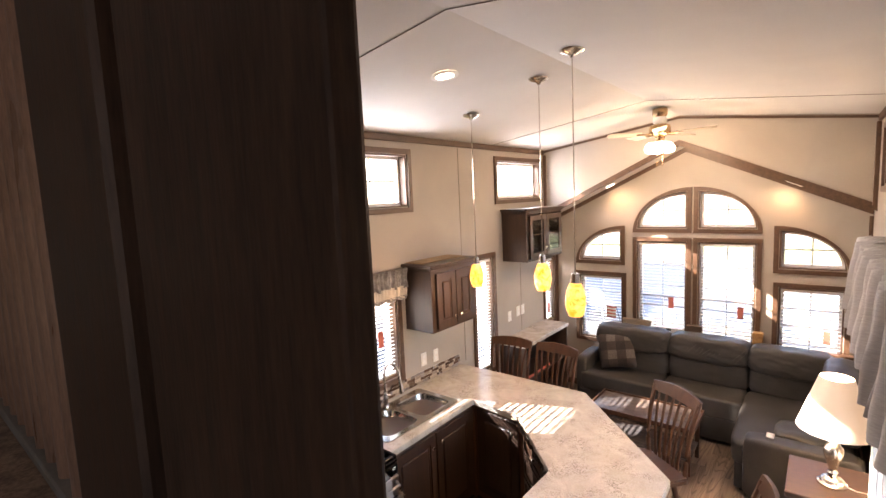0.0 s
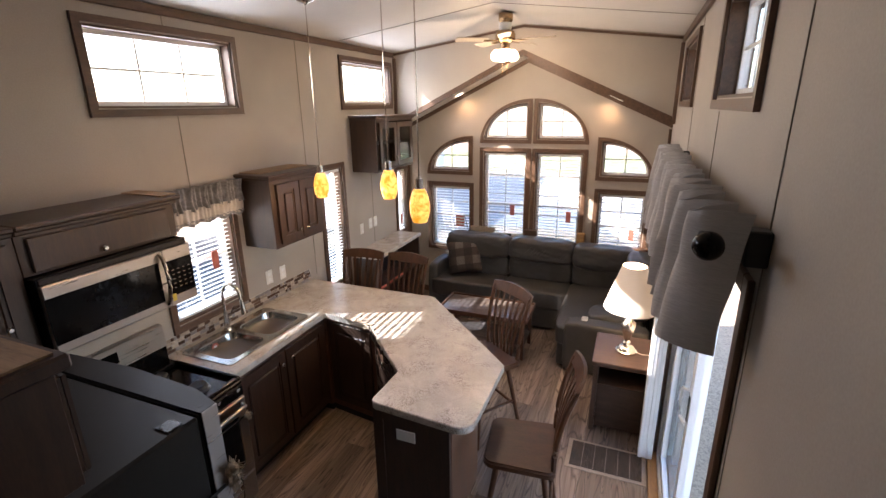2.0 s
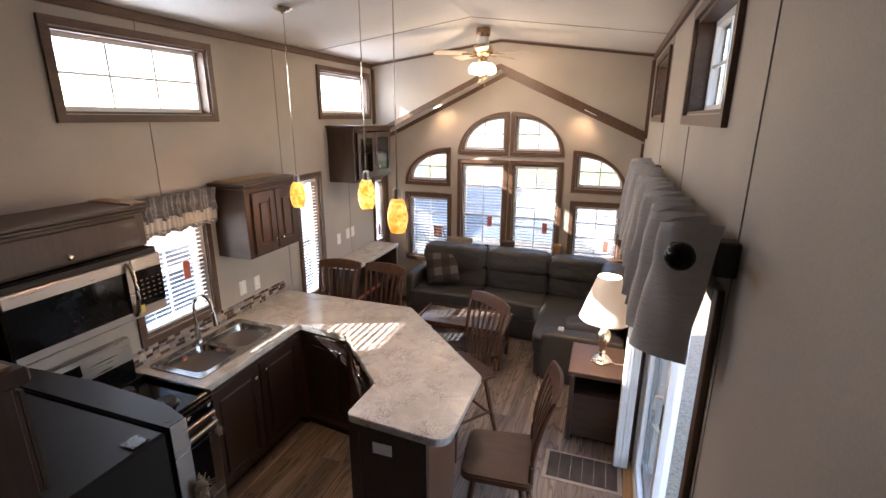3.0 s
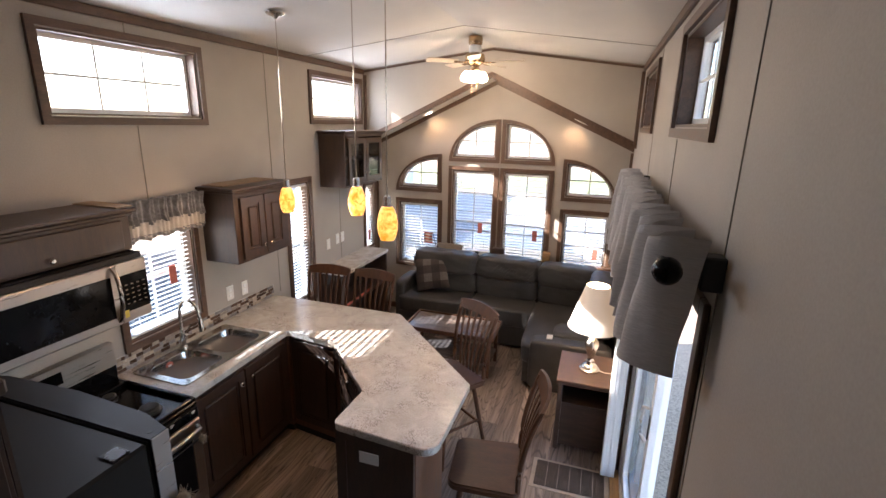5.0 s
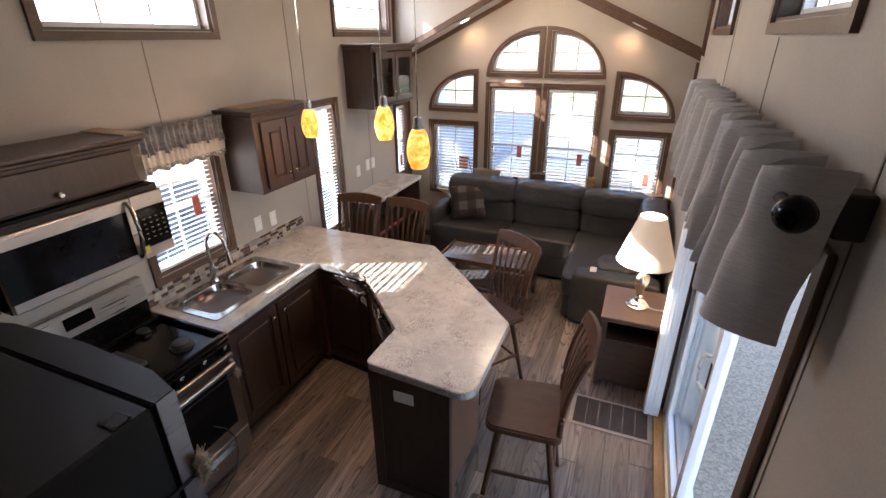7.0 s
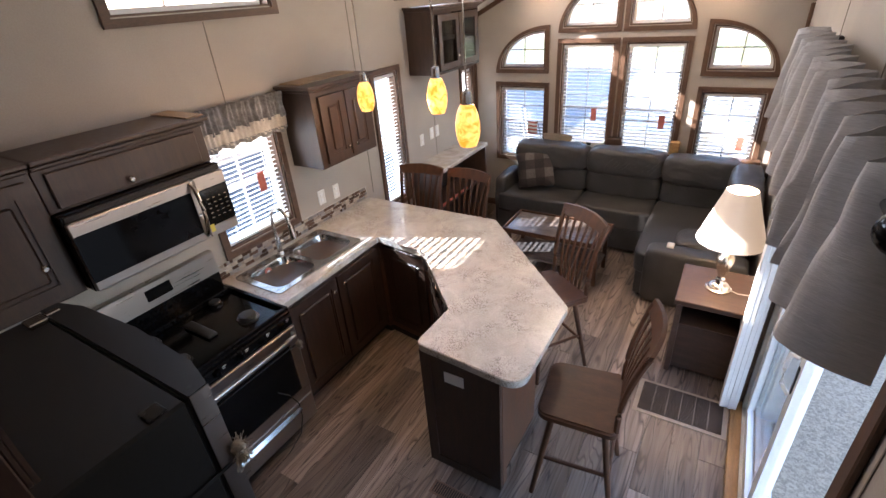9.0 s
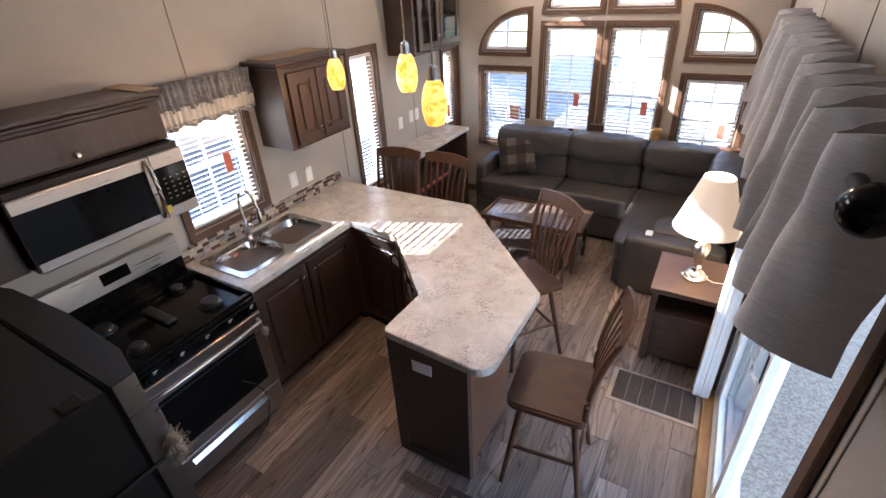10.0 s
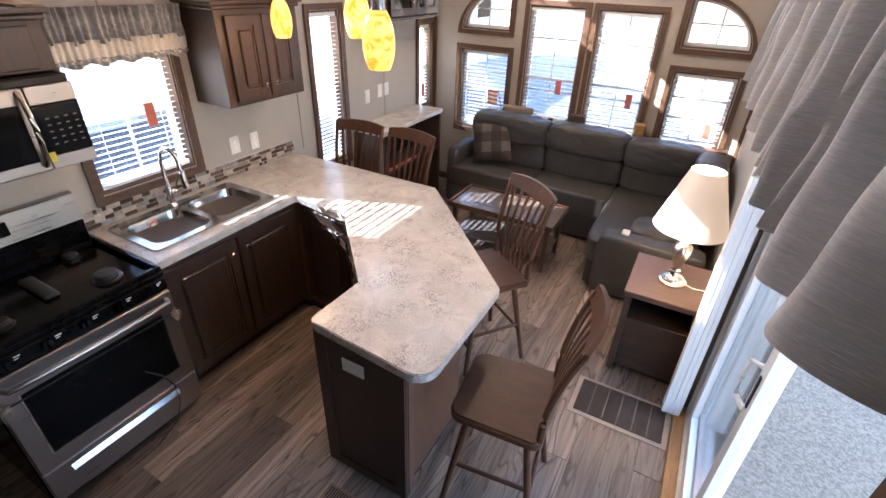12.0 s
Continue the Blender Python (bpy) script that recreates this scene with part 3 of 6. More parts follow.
def blind(shape, place, out, tilt, pitch=0.024, stop=1.0, tag=None):
    """A white slatted blind inside a window's jamb: head rail, slats, bottom rail, cords."""
    i = CASING + 0.014
    loop = shape(i)
    u0, u1, v0, v1 = min(p[0] for p in loop), max(p[0] for p in loop), min(p[1] for p in loop), max(p[1] for p in loop)
    mid = place((u0 + u1) / 2, v0, 0.035)
    b = thing("window_blind", mid, "white slatted mini blind lowered inside the window", "blind", "window blinds")

    def bar(name, ua, ub, va, vb, da, db, mat, label=""):
        p, q = place(ua, va, da), place(ub, vb, db)
        bm = bmesh.new()
        add_box(bm, *(r for k in range(3) for r in sorted((p[k], q[k]))), bevel=0.002)
        return part(name, bm, mat, b, label)
    bar("head_rail", u0, u1, v1 - 0.03, v1, 0.012, 0.05, M_WHITE)
    bar("bottom_rail", u0 + 0.005, u1 - 0.005, v0 + 0.002, v0 + 0.018, 0.022, 0.046, M_WHITE)
    for f in (0.18, 0.82):
        u = u0 + f * (u1 - u0)
        bar("cord", u - 0.001, u + 0.001, v0 + 0.01, v1 - 0.02, 0.0335, 0.0355, M_WHITE)
    n = int((v1 - v0 - 0.055) / pitch)
    mesh = None
    inward = -out
    for k in range(n):
        v = v0 + 0.028 + pitch * k
        if mesh is None:
            bm = bmesh.new()
            along = (place(u1 - 0.004, v, 0.034) - place(u0 + 0.004, v, 0.034)) / 2
            rows = []
            for s, lift in ((-1, 0.0), (0, 0.0011), (1, 0.0)):
                off = inward * (s * 0.0125 * math.cos(tilt)) + Vector((0, 0, -s * 0.0125 * math.sin(tilt) + lift))
                rows.append([bm.verts.new(off - along), bm.verts.new(off + along), bm.verts.new(off + along - Vector((0, 0, 0.0009))), bm.verts.new(off - along - Vector((0, 0, 0.0009)))])
            for a, c in zip(rows, rows[1:]):
                for q in range(4):
                    bm.faces.new((a[q], a[(q + 1) % 4], c[(q + 1) % 4], c[q]))
            bm.faces.new(rows[0])
            bm.faces.new(list(reversed(rows[-1])))
            bmesh.ops.recalc_face_normals(bm, faces=bm.faces)
            mesh = finish("slat", bm, M_SLAT)
        s = new("slat", mesh)
        s.parent = b
        s.matrix_basis = Matrix.Translation(place((u0 + u1) / 2, v, 0.034) - b.location) @ pose(0, 0, 0)
    if tag:
        p = place(u0 + tag[0] * (u1 - u0), tag[1], -0.002)
        q = place(u0 + tag[0] * (u1 - u0) + 0.055, tag[1] + 0.13, 0.002)
        solid("price_tag", boxes(tuple(r for k in range(3) for r in sorted((p[k], q[k])))), M_RED, "small red paper tag hanging on a window blind", "tag", "red window tags")
    return b


OUT_L, OUT_R, OUT_F = Vector((-1, 0, 0)), Vector((1, 0, 0)), Vector((0, 1, 0))
for n in ("window_1", "window_2"):
    window(n, LEFT_WINDOWS[n], on_left, OUT_L, (1 / 3, 2 / 3), (0.5,), "high transom window with a dark wood casing")
# the third one is out of view, made up only to let light in
for n in ("window_6", "window_7", "window_16"):
    window(n, RIGHT_WINDOWS[n], on_right, OUT_R, (1 / 3, 2 / 3), (0.5,), "high transom window with a dark wood casing")
window("window_3", LEFT_WINDOWS["window_3"], on_left, OUT_L, (0.5,), (0.5,), "kitchen window with blind over the sink", hung=True)
window("window_4", LEFT_WINDOWS["window_4"], on_left, OUT_L, (), (0.5,), "tall narrow window with a lowered blind", hung=True)
window("window_5", LEFT_WINDOWS["window_5"], on_left, OUT_L, (), (0.5,), "narrow window beside the desk with a blind", hung=True)
for n in ("window_8", "window_11"):
    window(n, FAR_WINDOWS[n], on_far, OUT_F, (0.5,), (0.25, 0.5, 0.75), "square window with blind in the window bay", hung=True)
for n in ("window_9", "window_10"):
    window(n, FAR_WINDOWS[n], on_far, OUT_F, (0.5,), (0.2, 0.4, 0.6, 0.8), "tall window with blind in the window bay", hung=True)
for n in ("window_12", "window_13", "window_14", "window_15"):
    window(n, FAR_WINDOWS[n], on_far, OUT_F, (0.5,), (0.48,), "quarter-arched window with a dark wood casing")
blind(LEFT_WINDOWS["window_3"], on_left, OUT_L, radians(-6), 0.032, tag=(0.62, 1.36))
blind(LEFT_WINDOWS["window_4"], on_left, OUT_L, radians(-6), 0.032)
blind(LEFT_WINDOWS["window_5"], on_left, OUT_L, radians(-6), 0.032, tag=(0.25, 1.0))
blind(FAR_WINDOWS["window_8"], on_far, OUT_F, radians(12), 0.036)
blind(FAR_WINDOWS["window_9"], on_far, OUT_F, radians(12), 0.036, tag=(0.66, 1.16))
blind(FAR_WINDOWS["window_10"], on_far, OUT_F, radians(12), 0.036, tag=(0.72, 1.12))
blind(FAR_WINDOWS["window_11"], on_far, OUT_F, radians(12), 0.036, tag=(0.72, 0.96))

# area lamps added as sky light in two high openings and the unseen window
for n, shapes, x, turn in (("window_1", LEFT_WINDOWS, -0.115, -90), ("window_2", LEFT_WINDOWS, -0.115, -90), ("window_16", RIGHT_WINDOWS, XR + 0.115, 90)):
    loop = shapes[n](CASING)
    (u0, v0), (u1, v1) = loop[0], loop[2]
    data = bpy.data.lights.new("sky_light", "AREA")
    data.shape, data.size, data.size_y = "RECTANGLE", v1 - v0 - 0.03, u1 - u0 - 0.03
    data.energy, data.color = (5.5 if x < 0 else 2.5) * (u1 - u0) * (v1 - v0), (0.86, 0.93, 1.0)
    new("sky_light", data).matrix_world = pose(x, (u0 + u1) / 2, (v0 + v1) / 2, 0, turn, 0)

# ---- outside ----
bm = bmesh.new()
bmesh.ops.create_grid(bm, x_segments=40, y_segments=40, size=400, matrix=Matrix.Translation((0, 0, -0.75)))
solid("ground", bm, M_GRAVEL, "pale grey crushed gravel around the house", "ground", kind="structure")
solid("lawn", boxes((-60, 60, 24, 34, -0.80, -0.735)), M_GRASS, "strip of dry green grass beyond the drive", "lawn", kind="structure")
solid("road", boxes((-80, 80, 13, 22, -0.80, -0.738)), M_ROAD, "pale concrete road past the window bay", "road", kind="structure")
solid("driveway", boxes((-7.45, -1.2, -12, 9.6, -0.80, -0.737)), M_PAVE, "grey paved drive between the cabins", "drive", kind="structure")
solid("porch_step", boxes((3.20, 3.26, 2.2, 3.9, -0.75, -0.06)), M_WHITE, "white skirting below the patio door", "skirting", kind="structure")


def neighbour(x0, x1, y0, y1, eave, ridge, label):
    """A neighbouring cabin: walls, gable roof, a row of windows on the side that faces here."""
    h = thing("neighbour_cabin", ((x0 + x1) / 2, (y0 + y1) / 2, -0.75), label, "house", "neighbouring cabins")
    xm = (x0 + x1) / 2
    bm = bmesh.new()
    add_sheet(bm, [(x0, -0.75), (x1, -0.75), (x1, eave), (xm, ridge), (x0, eave)], [], lambda u, v: Vector((u, y0, v)), Vector((0, y1 - y0, 0)))
    part("wall", bm, M_SIDING, h)
    for a, b in ((x0 - 0.3, xm), (x1 + 0.3, xm)):
        bm = bmesh.new()
        add_sheet(bm, [(a, eave - 0.02), (b, ridge + 0.03), (b, ridge + 0.12), (a, eave + 0.06)], [], lambda u, v: Vector((u, y0 - 0.3, v)), Vector((0, y1 - y0 + 0.6, 0)))
        part("roof", bm, M_SHINGLE, h)
    for k in range(3):
        y = y0 + (y1 - y0) * (k + 0.5) / 3
        part("window", boxes((x1 + 0.002, x1 + 0.03, y - 0.5, y + 0.5, 0.8, 1.8), bevel=0.004), M_BLACKGLASS, h)


neighbour(-11.2, -7.5, -4.0, 7.0, 1.5, 1.8, "pale sided neighbouring cabin with a low gable roof")
neighbour(-8.9, -5.2, 10.5, 20.5, 1.7, 2.1, "pale sided neighbouring cabin with a low gable roof")

# ---- floor structure ----
solid("floor", boxes((0, XR, YB, YF, -0.12, -0.004)), M_SUBFLOOR, "grey-brown wood-look plank floor", "floor", kind="structure")

# ---- kitchen ----


def raised_door(name, parent, origin, right, width, height, out, knob=None, mat=None, glass=False, knob_mat=None):
    """A cabinet door: frame, raised middle (or pane) and knob. origin is its lower corner, right and out are unit vectors."""
    mat = mat or M_CAB
    up = Vector((0, 0, 1))
    rot = Matrix((right, up, out)).transposed().to_4x4()
    m = Matrix.Translation(origin) @ rot

    def slab(rows, bevel=0.003):
        bm = bmesh.new()
        for r in rows:
            add_box(bm, *r, bevel=bevel, turn=m)
        return bm
    s = 0.055
    if glass:
        bm = bmesh.new()
        add_ring(bm, 0, width, 0, height, s, lambda u, v: m @ Vector((u, v, 0)), out * 0.02)
        d = part(name, bm, mat, parent)
        p = part("pane", slab([(s - 0.004, width - s + 0.004, s - 0.004, height - s + 0.004, 0.007, 0.011)], 0), M_CABGLASS, d)
    else:
        d = part(name, slab([(0, width, 0, height, 0, 0.012)]), mat, parent)
        bm = bmesh.new()
        add_ring(bm, 0.001, width - 0.001, 0.001, height - 0.001, s if height > 0.2 else 0.03, lambda u, v: m @ Vector((u, v, 0.0125)), out * 0.0085)
        part("door_frame", bm, mat, d)
        if width > 0.2 and height > 0.2:
            bm = bmesh.new()
            add_box(bm, s + 0.022, width - s - 0.022, s + 0.022, height - s - 0.022, 0.0125, 0.022, bevel=0.009, turn=m)
            part("raised_panel", bm, mat, d)
    if knob:
        bm = bmesh.new()
        a = m @ Vector((knob[0], knob[1], 0.0205))
        add_cyl(bm, a, a + out * 0.014, 0.005, seg=10)
        add_cyl(bm, a + out * 0.0135, a + out * 0.020, 0.009, 0.015, seg=14)
        add_cyl(bm, a + out * 0.0201, a + out * 0.027, 0.015, 0.009, seg=14)
        part("knob", bm, knob_mat or M_CHROME, d, "round nickel knob", smooth=40)
    return d


PX, PY, MX, MY = Vector((1, 0, 0)), Vector((0, 1, 0)), Vector((-1, 0, 0)), Vector((0, -1, 0))


def crown(parent, x1, y0, y1, z, overhang=0.035, near=True, far=True):
    part("crown_moulding", boxes((0.002, x1 + overhang * 0.5, y0 - (overhang * 0.5 if near else 0), y1 + (overhang * 0.5 if far else 0), z, z + 0.022), bevel=0.006), M_CAB, parent)
    part("crown_cap", boxes((0.002, x1 + overhang, y0 - (overhang if near else 0), y1 + (overhang if far else 0), z + 0.0222, z + 0.045), bevel=0.006), M_CAB, parent)


def wall_cabinet(base, x1, y0, y1, z0, z1, doors, label, glass=False):
    c = thing("wall_cabinet", base, label, "cabinet", "kitchen wall cabinets")
    if glass:
        for q in (y0, y1 - 0.018):
            part("side_panel", boxes((0.002, x1, q, q + 0.018, z0, z1)), M_CAB, c)
        for q in (z0, z1 - 0.018):
            part("end_board", boxes((0.002, x1, y0 + 0.0182, y1 - 0.0182, q, q + 0.018)), M_CAB, c)
        part("back_panel", boxes((0.002, 0.01, y0 + 0.0182, y1 - 0.0182, z0 + 0.0182, z1 - 0.0182)), M_CAB, c)
        part("shelf", boxes((0.01, x1 - 0.03, y0 + 0.0185, y1 - 0.0185, (z0 + z1) / 2, (z0 + z1) / 2 + 0.015)), M_CAB, c)
    else:
        part("body", boxes((0.002, x1, y0, y1, z0, z1), bevel=0.003), M_CAB, c)
    crown(c, x1, y0, y1, z1)
    n = len(doors)
    w = (y1 - y0 - 0.10 - 0.012 * (n - 1)) / n
    for k, kn in enumerate(doors):
        raised_door("door", c, Vector((x1 + 0.0005, y0 + 0.05 + k * (w + 0.012), z0 + 0.03)), PY, w, z1 - z0 - 0.06, PX, (w * kn[0], kn[1]), glass=glass)
    return c


wall_cabinet((0.15, 3.66, 1.44), 0.30, 3.36, 3.96, 1.44, 1.955, ((0.86, 0.07), (0.14, 0.07)), "dark wooden two-door wall cabinet beside the sink window")
part("raw_top", boxes((0.01, 0.20, 3.385, 3.935, 2.0005, 2.008)), M_RAW, bpy.data.objects["wall_cabinet"], "unfinished pale top board")
wall_cabinet((0.15, 5.35, 1.81), 0.30, 4.93, 5.78, 1.81, 2.335, ((0.88, 0.10), (0.12, 0.10)), "dark wooden glass-door display cabinet above the desk", glass=True)

# cabinet over the microwave and its taller neighbour
c = thing("wall_cabinet", (0.15, 2.17, 1.77), "dark wooden wall cabinet above the microwave", "cabinet", "kitchen wall cabinets")
part("body", boxes((0.002, 0.325, 1.792, 2.555, 1.768, 1.955), bevel=0.003), M_CAB, c)
crown(c, 0.325, 1.792, 2.555, 1.955, near=False)
dd = part("door", boxes((0.3255, 0.343, 1.83, 2.50, 1.782, 1.938), bevel=0.004), M_CAB, c)
bm = bmesh.new()
add_lathe(bm, [(0.005, 0), (0.005, 0.014), (0.015, 0.019), (0.009, 0.027)], (0, 0, 0), 14)
bmesh.ops.transform(bm, matrix=Matrix.Translation((0.3432, 2.13, 1.815)) @ Matrix.Rotation(radians(90), 4, "Y"), verts=bm.verts)
part("knob", bm, M_CHROME, dd, "round nickel knob", smooth=40)
part("raw_top", boxes((0.01, 0.33, 2.49, 2.585, 2.0005, 2.008)), M_RAW, c, "unfinished pale top board")
c = thing("wall_cabinet", (0.15, 1.4, 1.40), "dark wooden wall cabinet behind the refrigerator", "cabinet", "kitchen wall cabinets")
part("body", boxes((0.002, 0.325, 0.80, 1.790, 1.40, 1.955), bevel=0.003), M_CAB, c)
crown(c, 0.325, 0.80, 1.790, 1.955, near=False, far=False)
raised_door("door", c, Vector((0.3255, 1.30, 1.43)), PY, 0.46, 0.50, PX, (0.38, 0.15))
raised_door("door", c, Vector((0.3255, 0.82, 1.43)), PY, 0.46, 0.50, PX, (0.06, 0.06))

# microwave
mw = thing("microwave", (0.2, 2.16, 1.40), "stainless over-range microwave with a black glass door", "microwave")
Y0, Y1, Z0, Z1, XF = 1.795, 2.55, 1.402, 1.764, 0.385
part("body", boxes((0.005, XF, Y0, Y1, Z0, Z1), bevel=0.004), M_BLACK, mw)
d = part("door", boxes((XF + 0.0005, XF + 0.028, Y0 + 0.002, 2.375, Z0 + 0.004, Z1 - 0.03), bevel=0.006), M_STEEL, mw, "stainless door frame")
part("door_glass", boxes((XF + 0.0285, XF + 0.031, Y0 + 0.003, 2.340, Z0 + 0.050, Z1 - 0.088), bevel=0.001), M_BLACKGLASS, d, "black glass window")
part("panel_top", boxes((XF + 0.0005, XF + 0.024, 2.378, Y1 - 0.002, Z1 - 0.10, Z1 - 0.03), bevel=0.003), M_STEEL, mw)
cp = part("control_panel", boxes((XF + 0.0005, XF + 0.024, 2.378, Y1 - 0.002, Z0 + 0.058, Z1 - 0.1005), bevel=0.003), M_BLACKGLASS, mw, "black control panel with grey keys")
part("panel_foot", boxes((XF + 0.0005, XF + 0.024, 2.378, Y1 - 0.002, Z0 + 0.004, Z0 + 0.0575), bevel=0.003), M_STEEL, mw)
part("vent_grille", boxes((XF - 0.02, XF + 0.012, Y0 + 0.01, Y1 - 0.01, Z1 - 0.0295, Z1 - 0.002), bevel=0.003), M_RUBBER, mw)
key = None
for r in range(5):
    for q in range(4):
        y, z = 2.412 + q * 0.034, Z0 + 0.10 + r * 0.026
        bm = boxes((XF + 0.0245, XF + 0.0252, y, y + 0.014, z, z + 0.005))
        if key is None:
            key = part("key", bm, M_SEAM, cp)
            key_at = (y, z)
        else:
            bm.free()
            k = new("key", key.data)
            k.parent, k.matrix_parent_inverse = cp, key.matrix_parent_inverse
            k.matrix_basis = Matrix.Translation((0, y - key_at[0], z - key_at[1]))
bm = bmesh.new()
add_tube(bm, [(XF + 0.03, 2.352, Z0 + 0.03), (XF + 0.055, 2.352, Z0 + 0.06), (XF + 0.07, 2.352, Z0 + 0.13), (XF + 0.073, 2.352, Z0 + 0.18), (XF + 0.07, 2.352, Z0 + 0.23),
              (XF + 0.055, 2.352, Z1 - 0.07), (XF + 0.03, 2.352, Z1 - 0.045)], 0.011, 10)
part("handle", bm, M_CHROME, mw, "bowed chrome handle", smooth=40)
part("tag", boxes((XF + 0.058, XF + 0.060, 2.366, 2.388, Z0 + 0.045, Z0 + 0.085)), M_YELLOW, mw, "small yellow paper tag")

# range
st = thing("gas_range", (0.34, 2.165, 0.012), "stainless gas range with a black cooktop, door tied with rope", "stove")
part("body", boxes((0.01, 0.635, 1.795, 2.538, 0.04, 0.872), bevel=0.004), M_BLACK, st)
ct = part("cooktop", boxes((0.06, 0.66, 1.793, 2.540, 0.8725, 0.897), bevel=0.006), M_BLACK, st, "glossy black enamel cooktop")
part("raised_lip", boxes((0.128, 0.658, 1.797, 1.822, 0.8972, 0.926), (0.128, 0.658, 2.511, 2.536, 0.8972, 0.926), (0.632, 0.658, 1.8222, 2.5108, 0.8972, 0.925),
                         (0.128, 0.150, 1.8222, 2.5108, 0.8972, 0.930), bevel=0.006), M_BLACK, ct)
bm = bmesh.new()
add_sheet(bm, [(0.012, 1.0152), (0.063, 1.0152), (0.052, 1.152), (0.044, 1.158), (0.012, 1.158)], [], lambda u, v: Vector((u, 1.795, v)), Vector((0, 0.743, 0)))
part("backguard_riser", boxes((0.012, 0.059, 1.797, 2.536, 0.8975, 1.015), bevel=0.003), M_BLACK, st, "black riser below the backguard")
bg = part("backguard", bm, M_STEEL, st, "sloping stainless control backguard")
bm = boxes((-0.001, 0.002, 2.09, 2.24, -0.034, 0.034), bevel=0.001)
bmesh.ops.transform(bm, matrix=Matrix.Translation((0.0575, 0, 1.0885)) @ Matrix.Rotation(-math.atan2(0.011, 0.137), 4, "Y"), verts=bm.verts)
part("display", bm, M_BLACKGLASS, bg, "dark clock display")
part("backguard_foot", boxes((0.0605, 0.126, 1.80, 2.533, 0.8975, 0.922), bevel=0.006), M_BLACK, st)
for x, y, r in ((0.20, 1.96, 0.045), (0.20, 2.37, 0.036), (0.50, 1.96, 0.040), (0.50, 2.37, 0.052)):
    bm = bmesh.new()
    add_lathe(bm, [(r * 1.25, 0), (r * 1.2, 0.008), (r, 0.010), (r, 0.018), (r * 0.9, 0.022)], (x, y, 0.8975), 20)
    bu = part("burner", bm, M_ALU, st, "dark aluminium burner base", smooth=30)
    bm = bmesh.new()
    add_lathe(bm, [(r * 0.92, 0.0225), (r * 0.92, 0.029), (r * 0.8, 0.033)], (x, y, 0.8975), 20)
    part("burner_cap", bm, M_RUBBER, bu, "matte black burner cap", smooth=30)
bm = bmesh.new()
add_box(bm, 0.23, 0.47, 2.135, 2.195, 0.8975, 0.920, bevel=0.012, seg=3)
part("centre_burner", bm, M_RUBBER, st, "matte black oval centre burner", smooth=40)
cs = part("control_strip", boxes((0.6355, 0.668, 1.797, 2.536, 0.80, 0.872), bevel=0.008), M_BLACK, st, "black knob panel")
for k in range(5):
    y = 1.88 + k * 0.143
    bm = bmesh.new()
    add_cyl(bm, (0.6685, y, 0.845), (0.692, y, 0.848), 0.022, 0.018, 16)
    add_box(bm, 0.690, 0.702, y - 0.005, y + 0.005, 0.828, 0.866, bevel=0.002)
    part("burner_knob", bm, M_BLACK, cs, smooth=30)
    part("knob_marks", boxes((0.6682, 0.6687, y + 0.034, y + 0.058, 0.852, 0.856), (0.6682, 0.6687, y + 0.034, y + 0.050, 0.842, 0.845)), M_PLATE, cs, "small white printed marks")
dr = part("oven_door", boxes((0.6355, 0.672, 1.80, 2.534, 0.262, 0.795), bevel=0.006), M_STEEL, st, "stainless oven door")
part("oven_window", boxes((0.6725, 0.675, 1.875, 2.46, 0.345, 0.69), bevel=0.001), M_BLACKGLASS, dr, "black glass oven window")
part("window_trim", boxes((0.6725, 0.6745, 1.869, 2.466, 0.339, 0.3445), (0.6725, 0.6745, 1.869, 1.8745, 0.345, 0.69), (0.6725, 0.6745, 2.4605, 2.466, 0.345, 0.69)), M_CHROME, dr, "thin bright trim round the window")
part("tie_strap", boxes((0.6755, 0.678, 1.80, 2.525, 0.664, 0.672)), M_RUBBER, st, "dark strap tied across the oven door")
bm = bmesh.new()
add_tube(bm, [(0.674, 1.83, 0.755), (0.712, 1.845, 0.757), (0.722, 1.95, 0.758), (0.724, 2.167, 0.758), (0.722, 2.385, 0.758), (0.712, 2.49, 0.757), (0.674, 2.505, 0.755)], 0.013, 10)
part("oven_handle", bm, M_STEEL, dr, "brushed steel bar handle", smooth=40)
dw = part("drawer", boxes((0.6355, 0.668, 1.80, 2.534, 0.06, 0.255), bevel=0.006), M_STEEL, st, "stainless storage drawer")
bm = bmesh.new()
add_sheet(bm, [(0.6685, 0.188), (0.683, 0.194), (0.684, 0.199), (0.6685, 0.222)], [], lambda u, v: Vector((u, 1.90, v)), Vector((0, 0.52, 0)))
part("drawer_pull", bm, M_CHROME, dw, "bright bevelled pull ledge")
for x in (0.05, 0.59):
    for y in (1.83, 2.50):
        part("foot", boxes((x, x + 0.03, y - 0.015, y + 0.015, 0.001, 0.0405)), M_RUBBER, st)
bm = bmesh.new()
add_tube(bm, [(0.676, 2.30, 0.45), (0.69, 2.36, 0.38), (0.695, 2.40, 0.28), (0.69, 2.40, 0.16), (0.70, 2.35, 0.06), (0.71, 2.22, 0.010), (0.72, 2.05, 0.010)], 0.004, 6)
part("cord", bm, M_RUBBER, st, "loose black gas-igniter cord", smooth=40)


